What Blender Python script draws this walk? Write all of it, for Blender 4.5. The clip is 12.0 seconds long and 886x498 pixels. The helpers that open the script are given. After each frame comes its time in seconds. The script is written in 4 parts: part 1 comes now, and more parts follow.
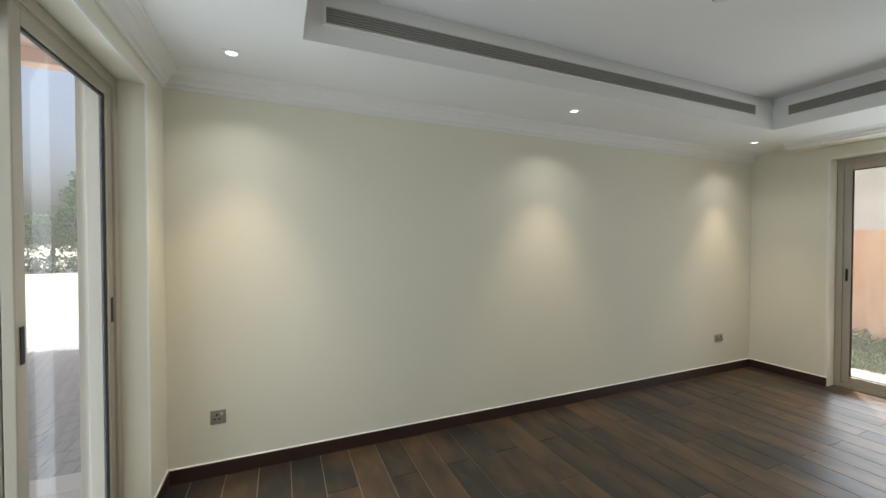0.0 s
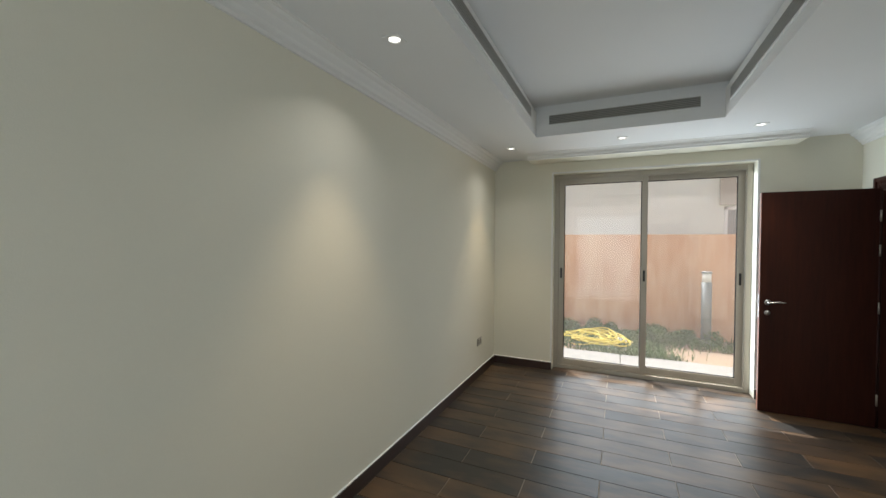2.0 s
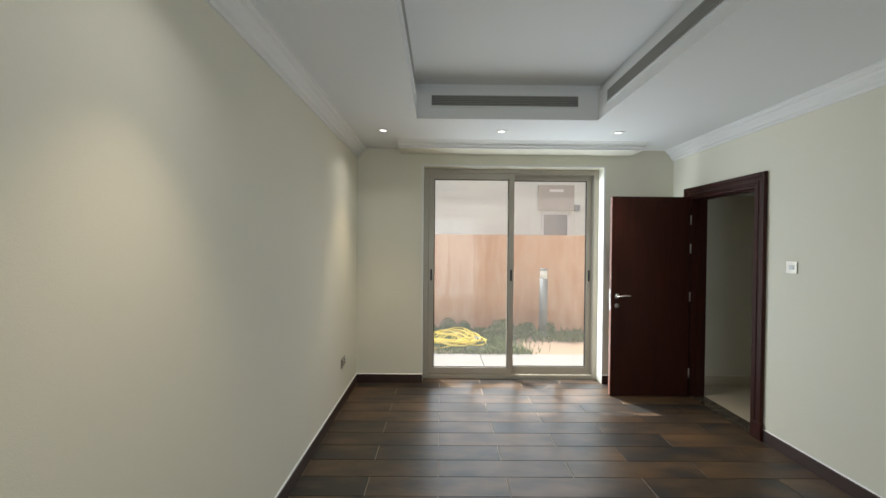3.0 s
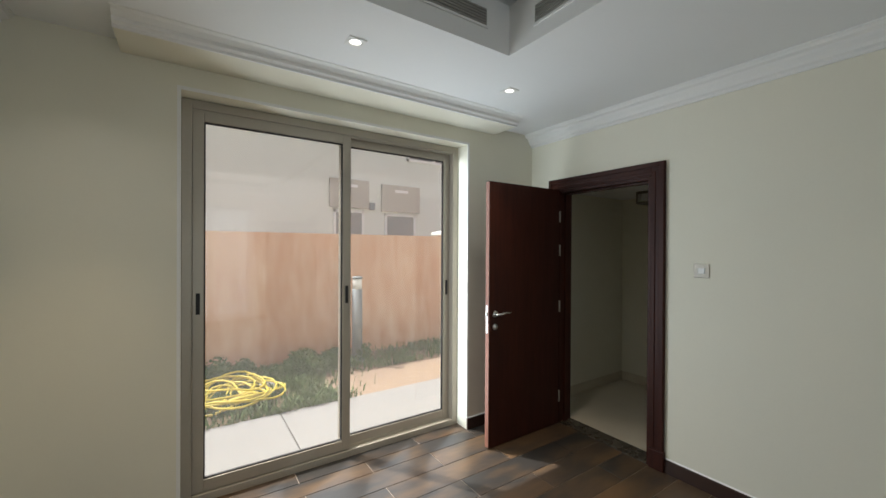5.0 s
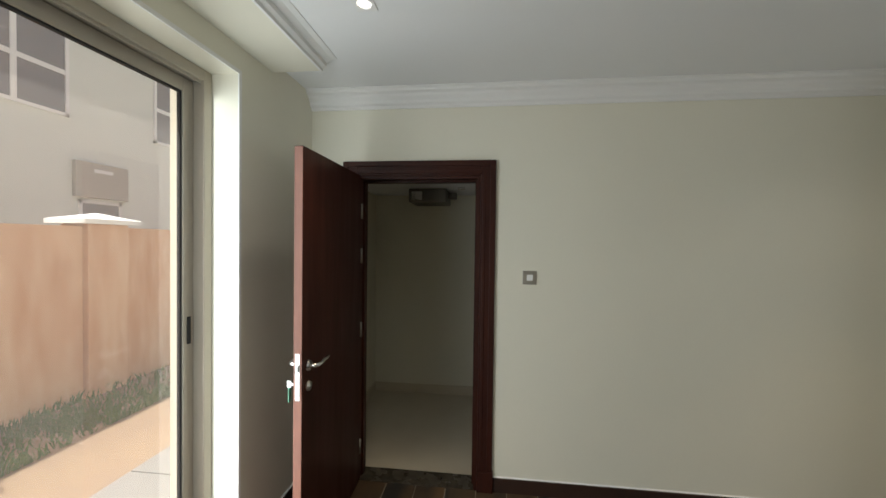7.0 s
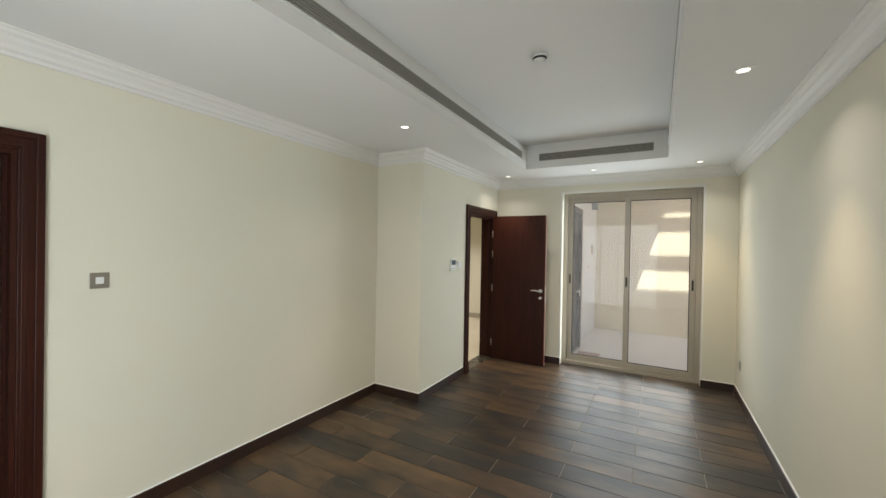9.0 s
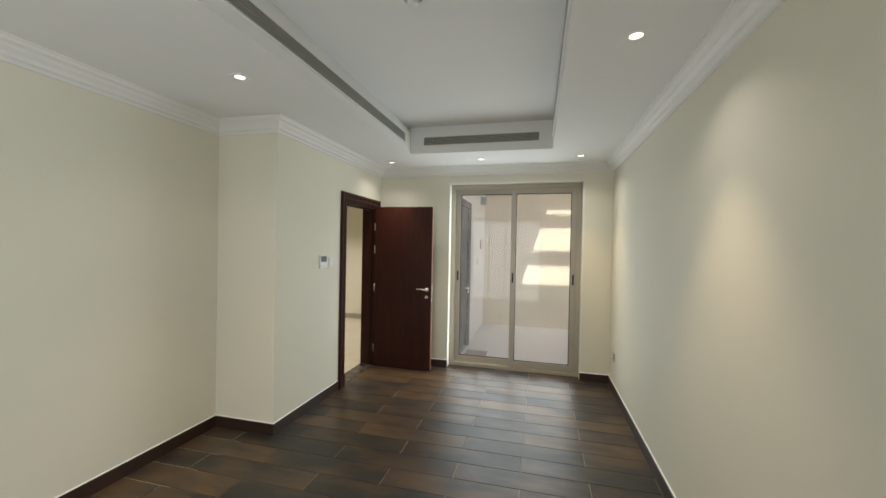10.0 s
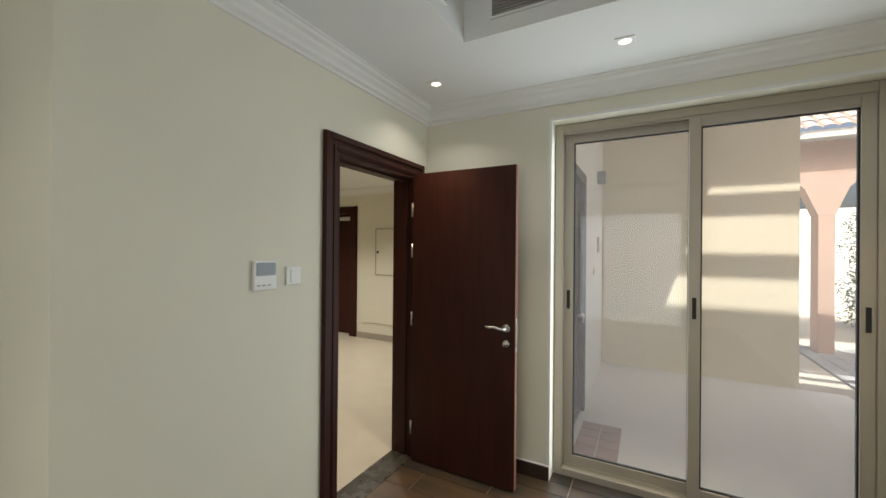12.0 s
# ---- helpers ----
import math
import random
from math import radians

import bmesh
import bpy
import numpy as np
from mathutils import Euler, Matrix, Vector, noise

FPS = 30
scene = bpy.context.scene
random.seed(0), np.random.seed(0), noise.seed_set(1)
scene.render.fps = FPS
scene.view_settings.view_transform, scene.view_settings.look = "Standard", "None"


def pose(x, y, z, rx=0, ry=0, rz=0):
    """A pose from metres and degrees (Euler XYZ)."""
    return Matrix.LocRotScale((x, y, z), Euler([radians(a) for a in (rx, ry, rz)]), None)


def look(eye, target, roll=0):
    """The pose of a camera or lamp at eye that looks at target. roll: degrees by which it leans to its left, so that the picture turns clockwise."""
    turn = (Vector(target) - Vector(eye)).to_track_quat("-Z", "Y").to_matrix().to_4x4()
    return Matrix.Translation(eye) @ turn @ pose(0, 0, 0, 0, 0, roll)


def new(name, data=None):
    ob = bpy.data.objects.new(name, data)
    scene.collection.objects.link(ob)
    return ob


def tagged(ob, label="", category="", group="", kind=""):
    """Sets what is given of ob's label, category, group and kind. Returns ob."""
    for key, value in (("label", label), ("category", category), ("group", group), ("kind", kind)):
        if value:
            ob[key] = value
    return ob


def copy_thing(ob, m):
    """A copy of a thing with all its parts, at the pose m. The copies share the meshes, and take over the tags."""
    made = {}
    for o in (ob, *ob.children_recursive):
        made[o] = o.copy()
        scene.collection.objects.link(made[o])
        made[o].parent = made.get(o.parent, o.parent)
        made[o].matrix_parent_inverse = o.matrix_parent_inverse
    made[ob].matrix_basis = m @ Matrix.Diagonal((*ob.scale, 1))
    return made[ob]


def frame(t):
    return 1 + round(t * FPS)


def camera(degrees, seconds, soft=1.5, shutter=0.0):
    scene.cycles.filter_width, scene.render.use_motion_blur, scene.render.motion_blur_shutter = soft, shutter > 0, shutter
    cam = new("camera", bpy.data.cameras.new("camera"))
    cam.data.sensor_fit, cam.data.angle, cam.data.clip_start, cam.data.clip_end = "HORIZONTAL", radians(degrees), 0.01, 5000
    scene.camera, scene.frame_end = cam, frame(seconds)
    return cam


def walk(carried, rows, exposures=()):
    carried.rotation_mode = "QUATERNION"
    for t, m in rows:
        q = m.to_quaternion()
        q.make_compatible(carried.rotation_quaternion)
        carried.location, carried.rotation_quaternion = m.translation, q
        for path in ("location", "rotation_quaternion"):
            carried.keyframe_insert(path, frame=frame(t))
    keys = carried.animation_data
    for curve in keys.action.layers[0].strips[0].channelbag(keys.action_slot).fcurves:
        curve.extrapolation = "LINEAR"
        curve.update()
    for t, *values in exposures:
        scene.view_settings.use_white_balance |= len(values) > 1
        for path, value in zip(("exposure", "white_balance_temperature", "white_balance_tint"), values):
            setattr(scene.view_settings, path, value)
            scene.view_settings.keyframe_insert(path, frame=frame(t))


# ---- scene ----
cam = camera(98.4, 12.0)
PATH = [
    (0, (0.688, 0.606, 1.568), (1.465, 2.448, 1.532), -0.0),
    (0.5, (0.848, 1.001, 1.569), (1.889, 2.708, 1.533), -0.1),
    (1, (0.938, 1.359, 1.578), (2.252, 2.866, 1.548), 0.0),
    (1.5, (1.035, 1.702, 1.599), (2.627, 2.913, 1.563), 0.4),
    (2, (1.204, 2.042, 1.593), (3.022, 2.875, 1.559), 0.4),
    (2.5, (1.422, 2.372, 1.594), (3.38, 2.775, 1.565), 0.5),
    (3, (1.795, 2.588, 1.575), (3.794, 2.578, 1.55), 0.5),
    (3.2, (1.941, 2.666, 1.563), (3.935, 2.512, 1.545), 0.8),
    (5, (3.504, 2.757, 1.568), (5.166, 1.645, 1.561), 0.3),
    (5.5, (4.007, 2.694, 1.577), (5.456, 1.316, 1.572), 0.2),
    (6, (4.436, 2.606, 1.603), (5.581, 0.966, 1.589), -0.1),
    (6.5, (4.726, 2.469, 1.631), (5.467, 0.612, 1.6), 0.1),
    (6.7, (4.796, 2.465, 1.64), (5.351, 0.544, 1.602), 0.4),
    (8.3, (5.477, 2.798, 1.668), (4.165, 1.289, 1.644), 1.0),
    (8.5, (5.518, 2.766, 1.652), (4.044, 1.414, 1.632), 1.2),
    (9, (5.577, 2.73, 1.652), (3.835, 1.749, 1.639), 1.0),
    (9.5, (5.391, 2.726, 1.653), (3.504, 2.063, 1.632), 1.0),
    (10, (4.948, 2.687, 1.627), (3.008, 2.201, 1.606), 1.1),
    (10.5, (4.397, 2.569, 1.606), (2.448, 2.122, 1.591), 1.0),
    (11, (3.796, 2.49, 1.583), (1.862, 1.979, 1.571), 0.9),
    (11.5, (3.199, 2.341, 1.568), (1.342, 1.599, 1.56), 0.9),
    (12, (2.631, 2.112, 1.556), (0.868, 1.167, 1.561), 0.5),
]
walk(cam, [(t, look(eye, target, roll)) for t, eye, target, roll in PATH], [(0.0, 0.92, 6050, 10), (1.0, 0.58, 5950, 9), (3.0, 0.75, 6000, 9), (5.0, 0.42, 6050, 10), (6.5, 0.22, 6300, 10), (8.3, 1.05, 6400, 10), (9.5, 0.97, 6400, 10), (10.5, 0.92, 6400, 10), (12.0, 0.72, 6400, 10)])

# ---- light ----
world = bpy.data.worlds.new("sky_world")
scene.world = world
world.use_nodes = True
_nt = world.node_tree
_sky = _nt.nodes.new("ShaderNodeTexSky")
_sky.sky_type = 'NISHITA'
_sky.sun_disc = False
SUN_DIR = Vector((1.0, 0.66, 2.08)).normalized()
_sky.sun_elevation = math.asin(SUN_DIR.z)
_sky.sun_rotation = math.atan2(SUN_DIR.x, SUN_DIR.y)
_sky.dust_density = 10.0
_sky.air_density = 0.8
_sky.ozone_density = 0.3
_nt.nodes["Background"].inputs["Strength"].default_value = 0.15
_nt.links.new(_sky.outputs[0], _nt.nodes["Background"].inputs["Color"])
sun = new("sun", bpy.data.lights.new("sun", 'SUN'))
sun.data.energy, sun.data.angle, sun.data.color = 4.4, radians(0.6), (1.0, 0.95, 0.87)
sun.matrix_world = look(SUN_DIR * 30, (0, 0, 0))

# ---- plan (metres) ----
LX, YS, YN = 6.13, -0.04, 3.54
BX, BY = 2.18, 0.548
CZ, TZ = 2.655, 2.965
TRAY = (0.80, 5.10, 1.245, 2.805)
S1 = (1.53, 3.20, 2.44)
S2 = (0.745, 2.79, 2.46)
D1 = (0.175, 1.01, 2.108)
D2 = (4.965, 5.80, 2.09)
SPOTS = [(0.43, 0.87), (0.43, 2.0), (0.43, 3.12), (2.93, 0.85), (2.93, 3.12), (5.45, 0.91), (5.45, 2.02), (5.45, 3.15)]

for _x, _y in SPOTS:
    _d = bpy.data.lights.new("downlight_lamp", 'SPOT')
    _d.energy, _d.spot_size, _d.spot_blend, _d.shadow_soft_size = 30, radians(68), 0.85, 0.025
    _d.color = (1.0, 0.78, 0.50)
    new("downlight_lamp", _d).matrix_world = look((_x, _y, CZ - 0.010), (_x, _y, 0))
    _d = bpy.data.lights.new("downlight_spill", 'AREA')
    _d.shape, _d.size, _d.energy, _d.color = 'DISK', 0.05, 1.0, (1.0, 0.92, 0.82)
    _d.spread = radians(118)
    new("downlight_spill", _d).matrix_world = look((_x, _y, CZ - 0.008), (_x, _y, 0))
# added fill lamp behind the porch glass, brightens the pane's milky film
_d = bpy.data.lights.new("sky_fill_porch", 'AREA')
_d.shape, _d.size, _d.size_y, _d.energy, _d.color = 'RECTANGLE', 1.62, 2.36, 8.5, (0.90, 0.98, 1.0)
new("sky_fill_porch", _d).matrix_world = look((-0.28, 2.365, 1.22), (1, 2.365, 1.22))
# added lamps in place of soft sky light: upright strips in both openings, turned south
for _nm, _x, _ys, _z, _w, _h, _e, _sg in (("sky_fill_garden", 6.12, (0.99, 1.48, 1.97, 2.46), 1.20, 0.56, 2.3, 5.0, -1), ("sky_fill_porch", 0.025, (1.73, 2.13, 2.53, 2.93), 1.20, 0.46, 2.3, 2.1, 1)):
    for _y in _ys:
        _d = bpy.data.lights.new(_nm, 'AREA')
        _d.shape, _d.size, _d.size_y, _d.energy, _d.color = 'RECTANGLE', _w, _h, _e, (0.88, 0.97, 1.0)
        new(_nm, _d).matrix_world = look((_x, _y, _z), (_x + _sg, _y - 0.60, _z))
# unseen fill lamps added to brighten the hall behind the open door
for _x, _y in ((-1.4, -1.2), (0.6, -1.2), (-1.4, -3.0), (0.6, -3.0)):
    _d = bpy.data.lights.new("hall_fill", 'SPOT')
    _d.energy, _d.spot_size, _d.spot_blend, _d.shadow_soft_size = 60, radians(120), 0.9, 0.05
    _d.color = (1.0, 0.93, 0.83)
    new("hall_fill", _d).matrix_world = look((_x, _y, 2.58), (_x, _y, 0))


# ---- materials ----
def mat(name, col, rough=0.6, metal=0.0, grain=40.0, amount=0.06, bump=0.0, bump_scale=200.0, col2=None, big=1.5, big_amount=0.06,
        stretch=(1, 1, 1), spec=0.5, per_piece=0.0):
    m = bpy.data.materials.new(name)
    m.use_nodes = True
    nt = m.node_tree
    b = nt.nodes["Principled BSDF"]
    b.inputs["Roughness"].default_value = rough
    b.inputs["Metallic"].default_value = metal
    b.inputs["Specular IOR Level"].default_value = spec
    tc = nt.nodes.new("ShaderNodeTexCoord")
    mp = nt.nodes.new("ShaderNodeMapping")
    mp.inputs["Scale"].default_value = stretch
    geo = nt.nodes.new("ShaderNodeNewGeometry")
    src = geo.outputs["Position"]
    if per_piece:
        oi = nt.nodes.new("ShaderNodeObjectInfo")
        add = nt.nodes.new("ShaderNodeVectorMath")
        add.operation = 'MULTIPLY_ADD'
        comb = nt.nodes.new("ShaderNodeCombineXYZ")
        for k in range(3):
            nt.links.new(oi.outputs["Random"], comb.inputs[k])
        nt.links.new(comb.outputs[0], add.inputs[0])
        add.inputs[1].default_value = (37, 53, 11)
        nt.links.new(src, add.inputs[2])
        src = add.outputs[0]
    nt.links.new(src, mp.inputs["Vector"])
    n1 = nt.nodes.new("ShaderNodeTexNoise")
    n1.inputs["Scale"].default_value, n1.inputs["Detail"].default_value = grain, 5
    n2 = nt.nodes.new("ShaderNodeTexNoise")
    n2.inputs["Scale"].default_value, n2.inputs["Detail"].default_value = big, 3
    for n in (n1, n2):
        nt.links.new(mp.outputs[0], n.inputs["Vector"])
    c2 = col2 or tuple(c * 0.6 for c in col)
    r1 = nt.nodes.new("ShaderNodeMapRange")
    r1.inputs["From Min"].default_value, r1.inputs["From Max"].default_value = 0.3, 0.7
    r1.inputs["To Max"].default_value = amount
    nt.links.new(n1.outputs["Fac"], r1.inputs["Value"])
    r2 = nt.nodes.new("ShaderNodeMapRange")
    r2.inputs["From Min"].default_value, r2.inputs["From Max"].default_value = 0.35, 0.65
    r2.inputs["To Max"].default_value = big_amount
    nt.links.new(n2.outputs["Fac"], r2.inputs["Value"])
    s = nt.nodes.new("ShaderNodeMath")
    s.operation = 'ADD'
    nt.links.new(r1.outputs[0], s.inputs[0])
    nt.links.new(r2.outputs[0], s.inputs[1])
    last = s.outputs[0]
    if per_piece:
        s2 = nt.nodes.new("ShaderNodeMath")
        s2.operation, s2.inputs[1].default_value = 'MULTIPLY_ADD', per_piece
        nt.links.new(oi.outputs["Random"], s2.inputs[0])
        nt.links.new(last, s2.inputs[2])
        last = s2.outputs[0]
    mix = nt.nodes.new("ShaderNodeMix")
    mix.data_type = 'RGBA'
    mix.inputs[6].default_value, mix.inputs[7].default_value = (*col, 1), (*c2, 1)
    nt.links.new(last, mix.inputs[0])
    nt.links.new(mix.outputs[2], b.inputs["Base Color"])
    rr = nt.nodes.new("ShaderNodeMath")
    rr.operation, rr.inputs[1].default_value, rr.inputs[2].default_value = 'MULTIPLY_ADD', 0.25, rough - 0.1
    nt.links.new(n2.outputs["Fac"], rr.inputs[0])
    nt.links.new(rr.outputs[0], b.inputs["Roughness"])
    if bump:
        n3 = nt.nodes.new("ShaderNodeTexNoise")
        n3.inputs["Scale"].default_value, n3.inputs["Detail"].default_value = bump_scale, 4
        nt.links.new(mp.outputs[0], n3.inputs["Vector"])
        bp = nt.nodes.new("ShaderNodeBump")
        bp.inputs["Strength"].default_value, bp.inputs["Distance"].default_value = bump, 0.002
        nt.links.new(n3.outputs["Fac"], bp.inputs["Height"])
        nt.links.new(bp.outputs[0], b.inputs["Normal"])
    return m


def glass_mat():
    m = bpy.data.materials.new("hazy_glass")
    m.use_nodes = True
    nt = m.node_tree
    nt.nodes.remove(nt.nodes["Principled BSDF"])
    out = nt.nodes["Material Output"]
    tr = nt.nodes.new("ShaderNodeBsdfTransparent")
    tr.inputs[0].default_value = (0.94, 0.96, 0.95, 1)
    gl = nt.nodes.new("ShaderNodeBsdfGlossy")
    gl.inputs["Roughness"].default_value = 0.0
    lw = nt.nodes.new("ShaderNodeLayerWeight")
    pw = nt.nodes.new("ShaderNodeMath")
    pw.operation, pw.inputs[1].default_value = 'POWER', 5.0
    nt.links.new(lw.outputs["Facing"], pw.inputs[0])
    fr = nt.nodes.new("ShaderNodeMath")
    fr.operation, fr.inputs[1].default_value, fr.inputs[2].default_value = 'MULTIPLY_ADD', 0.9, 0.07
    nt.links.new(pw.outputs[0], fr.inputs[0])
    mx = nt.nodes.new("ShaderNodeMixShader")
    nt.links.new(fr.outputs[0], mx.inputs[0])
    nt.links.new(tr.outputs[0], mx.inputs[1])
    nt.links.new(gl.outputs[0], mx.inputs[2])
    # pale translucent share mixed in to imitate the glare haze over the view
    haze = nt.nodes.new("ShaderNodeBsdfTranslucent")
    haze.inputs[0].default_value = (0.9, 0.88, 0.84, 1)
    nz = nt.nodes.new("ShaderNodeTexNoise")
    nz.inputs["Scale"].default_value, nz.inputs["Detail"].default_value = 3.0, 6
    geo = nt.nodes.new("ShaderNodeNewGeometry")
    nt.links.new(geo.outputs["Position"], nz.inputs["Vector"])
    mr = nt.nodes.new("ShaderNodeMapRange")
    mr.inputs["To Min"].default_value, mr.inputs["To Max"].default_value = 0.06, 0.12
    nt.links.new(nz.outputs["Fac"], mr.inputs["Value"])
    m2 = nt.nodes.new("ShaderNodeMixShader")
    nt.links.new(mr.outputs[0], m2.inputs[0])
    nt.links.new(mx.outputs[0], m2.inputs[1])
    nt.links.new(haze.outputs[0], m2.inputs[2])
    nt.links.new(m2.outputs[0], out.inputs["Surface"])
    return m


def glow_mat(name, col, strength):
    m = bpy.data.materials.new(name)
    m.use_nodes = True
    b = m.node_tree.nodes["Principled BSDF"]
    b.inputs["Base Color"].default_value = (0.9, 0.9, 0.88, 1)
    b.inputs["Emission Color"].default_value = (*col, 1)
    b.inputs["Emission Strength"].default_value = strength
    return m


WALL = mat("cream_wall_paint", (0.76, 0.73, 0.61), 0.75, grain=90, amount=0.03, bump=0.25, bump_scale=260, big=1.2, big_amount=0.04)
CEIL = mat("white_ceiling_paint", (0.80, 0.80, 0.79), 0.85, grain=60, amount=0.02, bump=0.12, bump_scale=180, big=1.0, big_amount=0.04)
WHITE = mat("white_gloss_paint", (0.80, 0.79, 0.76), 0.5, grain=50, amount=0.03, big_amount=0.04)
PLANK = mat("dark_wood_look_tile", (0.140, 0.080, 0.037), 0.36, grain=3.2, amount=0.6, bump=0.3, bump_scale=16, col2=(0.026, 0.023, 0.020), big=2.2,
            big_amount=0.40, stretch=(2.4, 0.9, 2.4), per_piece=0.55)
GROUT = mat("grey_brown_grout", (0.36, 0.30, 0.25), 0.9, grain=120, amount=0.3)
SKIRT = mat("dark_brown_skirting_tile", (0.045, 0.022, 0.015), 0.35, grain=9, amount=0.4, col2=(0.02, 0.012, 0.01), big_amount=0.3)
DOOR = mat("mahogany_veneer", (0.050, 0.013, 0.007), 0.40, grain=6, amount=0.5, bump=0.12, bump_scale=30, col2=(0.024, 0.007, 0.005), big=1.6, big_amount=0.35,
           stretch=(7, 7, 0.7), spec=0.2)
EDGE = mat("door_edge_wood", (0.24, 0.10, 0.065), 0.45, grain=14, amount=0.4, stretch=(6, 6, 0.6))
ALU = mat("champagne_aluminium", (0.44, 0.40, 0.33), 0.42, 0.35, grain=60, amount=0.05, big_amount=0.08)
GASKET = mat("black_rubber_gasket", (0.02, 0.02, 0.02), 0.7)
CHROME = mat("satin_chrome", (0.72, 0.71, 0.69), 0.25, 1.0, grain=80, amount=0.05)
STEEL = mat("brushed_steel_plate", (0.42, 0.39, 0.34), 0.35, 0.8, grain=90, amount=0.1)
PLASTIC = mat("white_plastic", (0.80, 0.80, 0.78), 0.4, grain=60, amount=0.02)
SCREEN = mat("grey_display", (0.10, 0.13, 0.16), 0.15, amount=0.1)
GRILLE = mat("grey_anodised_grille", (0.36, 0.35, 0.32), 0.5, 0.2, grain=60, amount=0.06)
DARK = mat("grille_shade", (0.03, 0.03, 0.03), 0.8)
MARBLE = mat("dark_marble_threshold", (0.028, 0.023, 0.018), 0.25, grain=22, amount=0.7, col2=(0.09, 0.075, 0.055), big=9, big_amount=0.25)
HALLFLOOR = mat("cream_marble_floor", (0.62, 0.56, 0.45), 0.3, grain=5, amount=0.2, big=1.2, big_amount=0.2, col2=(0.48, 0.41, 0.30))
GREYSK = mat("grey_stone_skirting", (0.40, 0.36, 0.29), 0.5, grain=20, amount=0.2)
GLASS = glass_mat()
LAMP = glow_mat("lit_lamp", (1.0, 0.93, 0.80), 1.6)
ORANGE = mat("peach_render_wall", (0.50, 0.26, 0.145), 0.9, grain=5, amount=0.28, bump=0.4, bump_scale=60, big=1.3, big_amount=0.45, col2=(0.68, 0.50, 0.36),
             stretch=(2.2, 2.2, 0.55))
NEIGH = mat("pale_render", (0.73, 0.76, 0.70), 0.9, grain=12, amount=0.08, bump=0.2, bump_scale=80, big=0.5, big_amount=0.1)
NHOOD = mat("beige_panel", (0.46, 0.43, 0.37), 0.8, grain=20, amount=0.1)
NGLASS = mat("grey_window_glass", (0.26, 0.25, 0.25), 0.12, amount=0.1)
SLAB = mat("pale_concrete_slab", (0.25, 0.245, 0.235), 0.85, grain=30, amount=0.15, bump=0.3, bump_scale=120, big=1.0, big_amount=0.15)
SOIL = mat("sandy_soil", (0.24, 0.17, 0.12), 0.95, grain=16, amount=0.4, bump=0.8, bump_scale=40, big=1.4, big_amount=0.4, col2=(0.30, 0.22, 0.14))
GRASS = mat("weed_grass", (0.11, 0.17, 0.045), 0.7, grain=12, amount=0.6, col2=(0.05, 0.10, 0.025), big=4, big_amount=0.4)
LEAF = mat("tree_leaves", (0.07, 0.13, 0.04), 0.7, grain=3, amount=0.5, col2=(0.035, 0.075, 0.02), big=0.6, big_amount=0.4)
BARK = mat("bark", (0.16, 0.11, 0.07), 0.9, grain=20, amount=0.4)
HOSE = mat("yellow_hose", (0.68, 0.55, 0.07), 0.45, grain=30, amount=0.2)
BOLL = mat("grey_bollard_paint", (0.22, 0.24, 0.25), 0.5, grain=50, amount=0.08)
PFLOOR = mat("pale_porch_screed", (0.74, 0.74, 0.73), 0.8, grain=30, amount=0.12, bump=0.2, bump_scale=120, big=1.0, big_amount=0.12)
PORCH = mat("cream_render", (0.80, 0.73, 0.56), 0.9, grain=14, amount=0.08, bump=0.05, bump_scale=90, big=0.8, big_amount=0.08)
PWHITE = mat("white_render", (0.80, 0.80, 0.78), 0.85, grain=14, amount=0.05, bump=0.05, bump_scale=90)
PINK = mat("terracotta_render", (0.60, 0.44, 0.36), 0.9, grain=12, amount=0.15, big_amount=0.2)
ROOF = mat("faded_clay_tile", (0.55, 0.40, 0.32), 0.85, grain=9, amount=0.3, big_amount=0.2)
PAVER = mat("grey_block_paver", (0.36, 0.36, 0.37), 0.9, grain=14, amount=0.2, bump=0.4, bump_scale=90, big=0.7, big_amount=0.25)
PINKPAV = mat("pink_floor_tile", (0.45, 0.30, 0.28), 0.7, grain=12, amount=0.3, per_piece=0.3)
ROADM = mat("pale_sandy_paving", (0.50, 0.46, 0.39), 0.95, grain=4, amount=0.15, big=0.2, big_amount=0.2)
UNIT = mat("dusty_metal_casing", (0.20, 0.18, 0.15), 0.5, 0.3, grain=30, amount=0.2)


# ---- mesh helpers ----
def box(bm, x0, x1, y0, y1, z0, z1, bevel=0.0):
    vs = [bm.verts.new(p) for p in ((x0, y0, z0), (x1, y0, z0), (x1, y1, z0), (x0, y1, z0), (x0, y0, z1), (x1, y0, z1), (x1, y1, z1), (x0, y1, z1))]
    fs = [bm.faces.new([vs[i] for i in q]) for q in ((3, 2, 1, 0), (4, 5, 6, 7), (0, 1, 5, 4), (1, 2, 6, 5), (2, 3, 7, 6), (3, 0, 4, 7))]
    if bevel:
        es = list({e for f in fs for e in f.edges})
        bmesh.ops.bevel(bm, geom=es, offset=bevel, segments=2, affect='EDGES', profile=0.5)


def cyl(bm, p0, p1, r0, r1=None, n=20):
    r1 = r0 if r1 is None else r1
    p0, p1 = Vector(p0), Vector(p1)
    q = (p1 - p0).to_track_quat('Z', 'Y')
    rings = []
    for p, r in ((p0, r0), (p1, r1)):
        rings.append([bm.verts.new(p + q @ Vector((r * math.cos(2 * math.pi * k / n), r * math.sin(2 * math.pi * k / n), 0))) for k in range(n)])
    for k in range(n):
        bm.faces.new((rings[0][k], rings[0][(k + 1) % n], rings[1][(k + 1) % n], rings[1][k]))
    bm.faces.new(rings[0][::-1])
    bm.faces.new(rings[1])


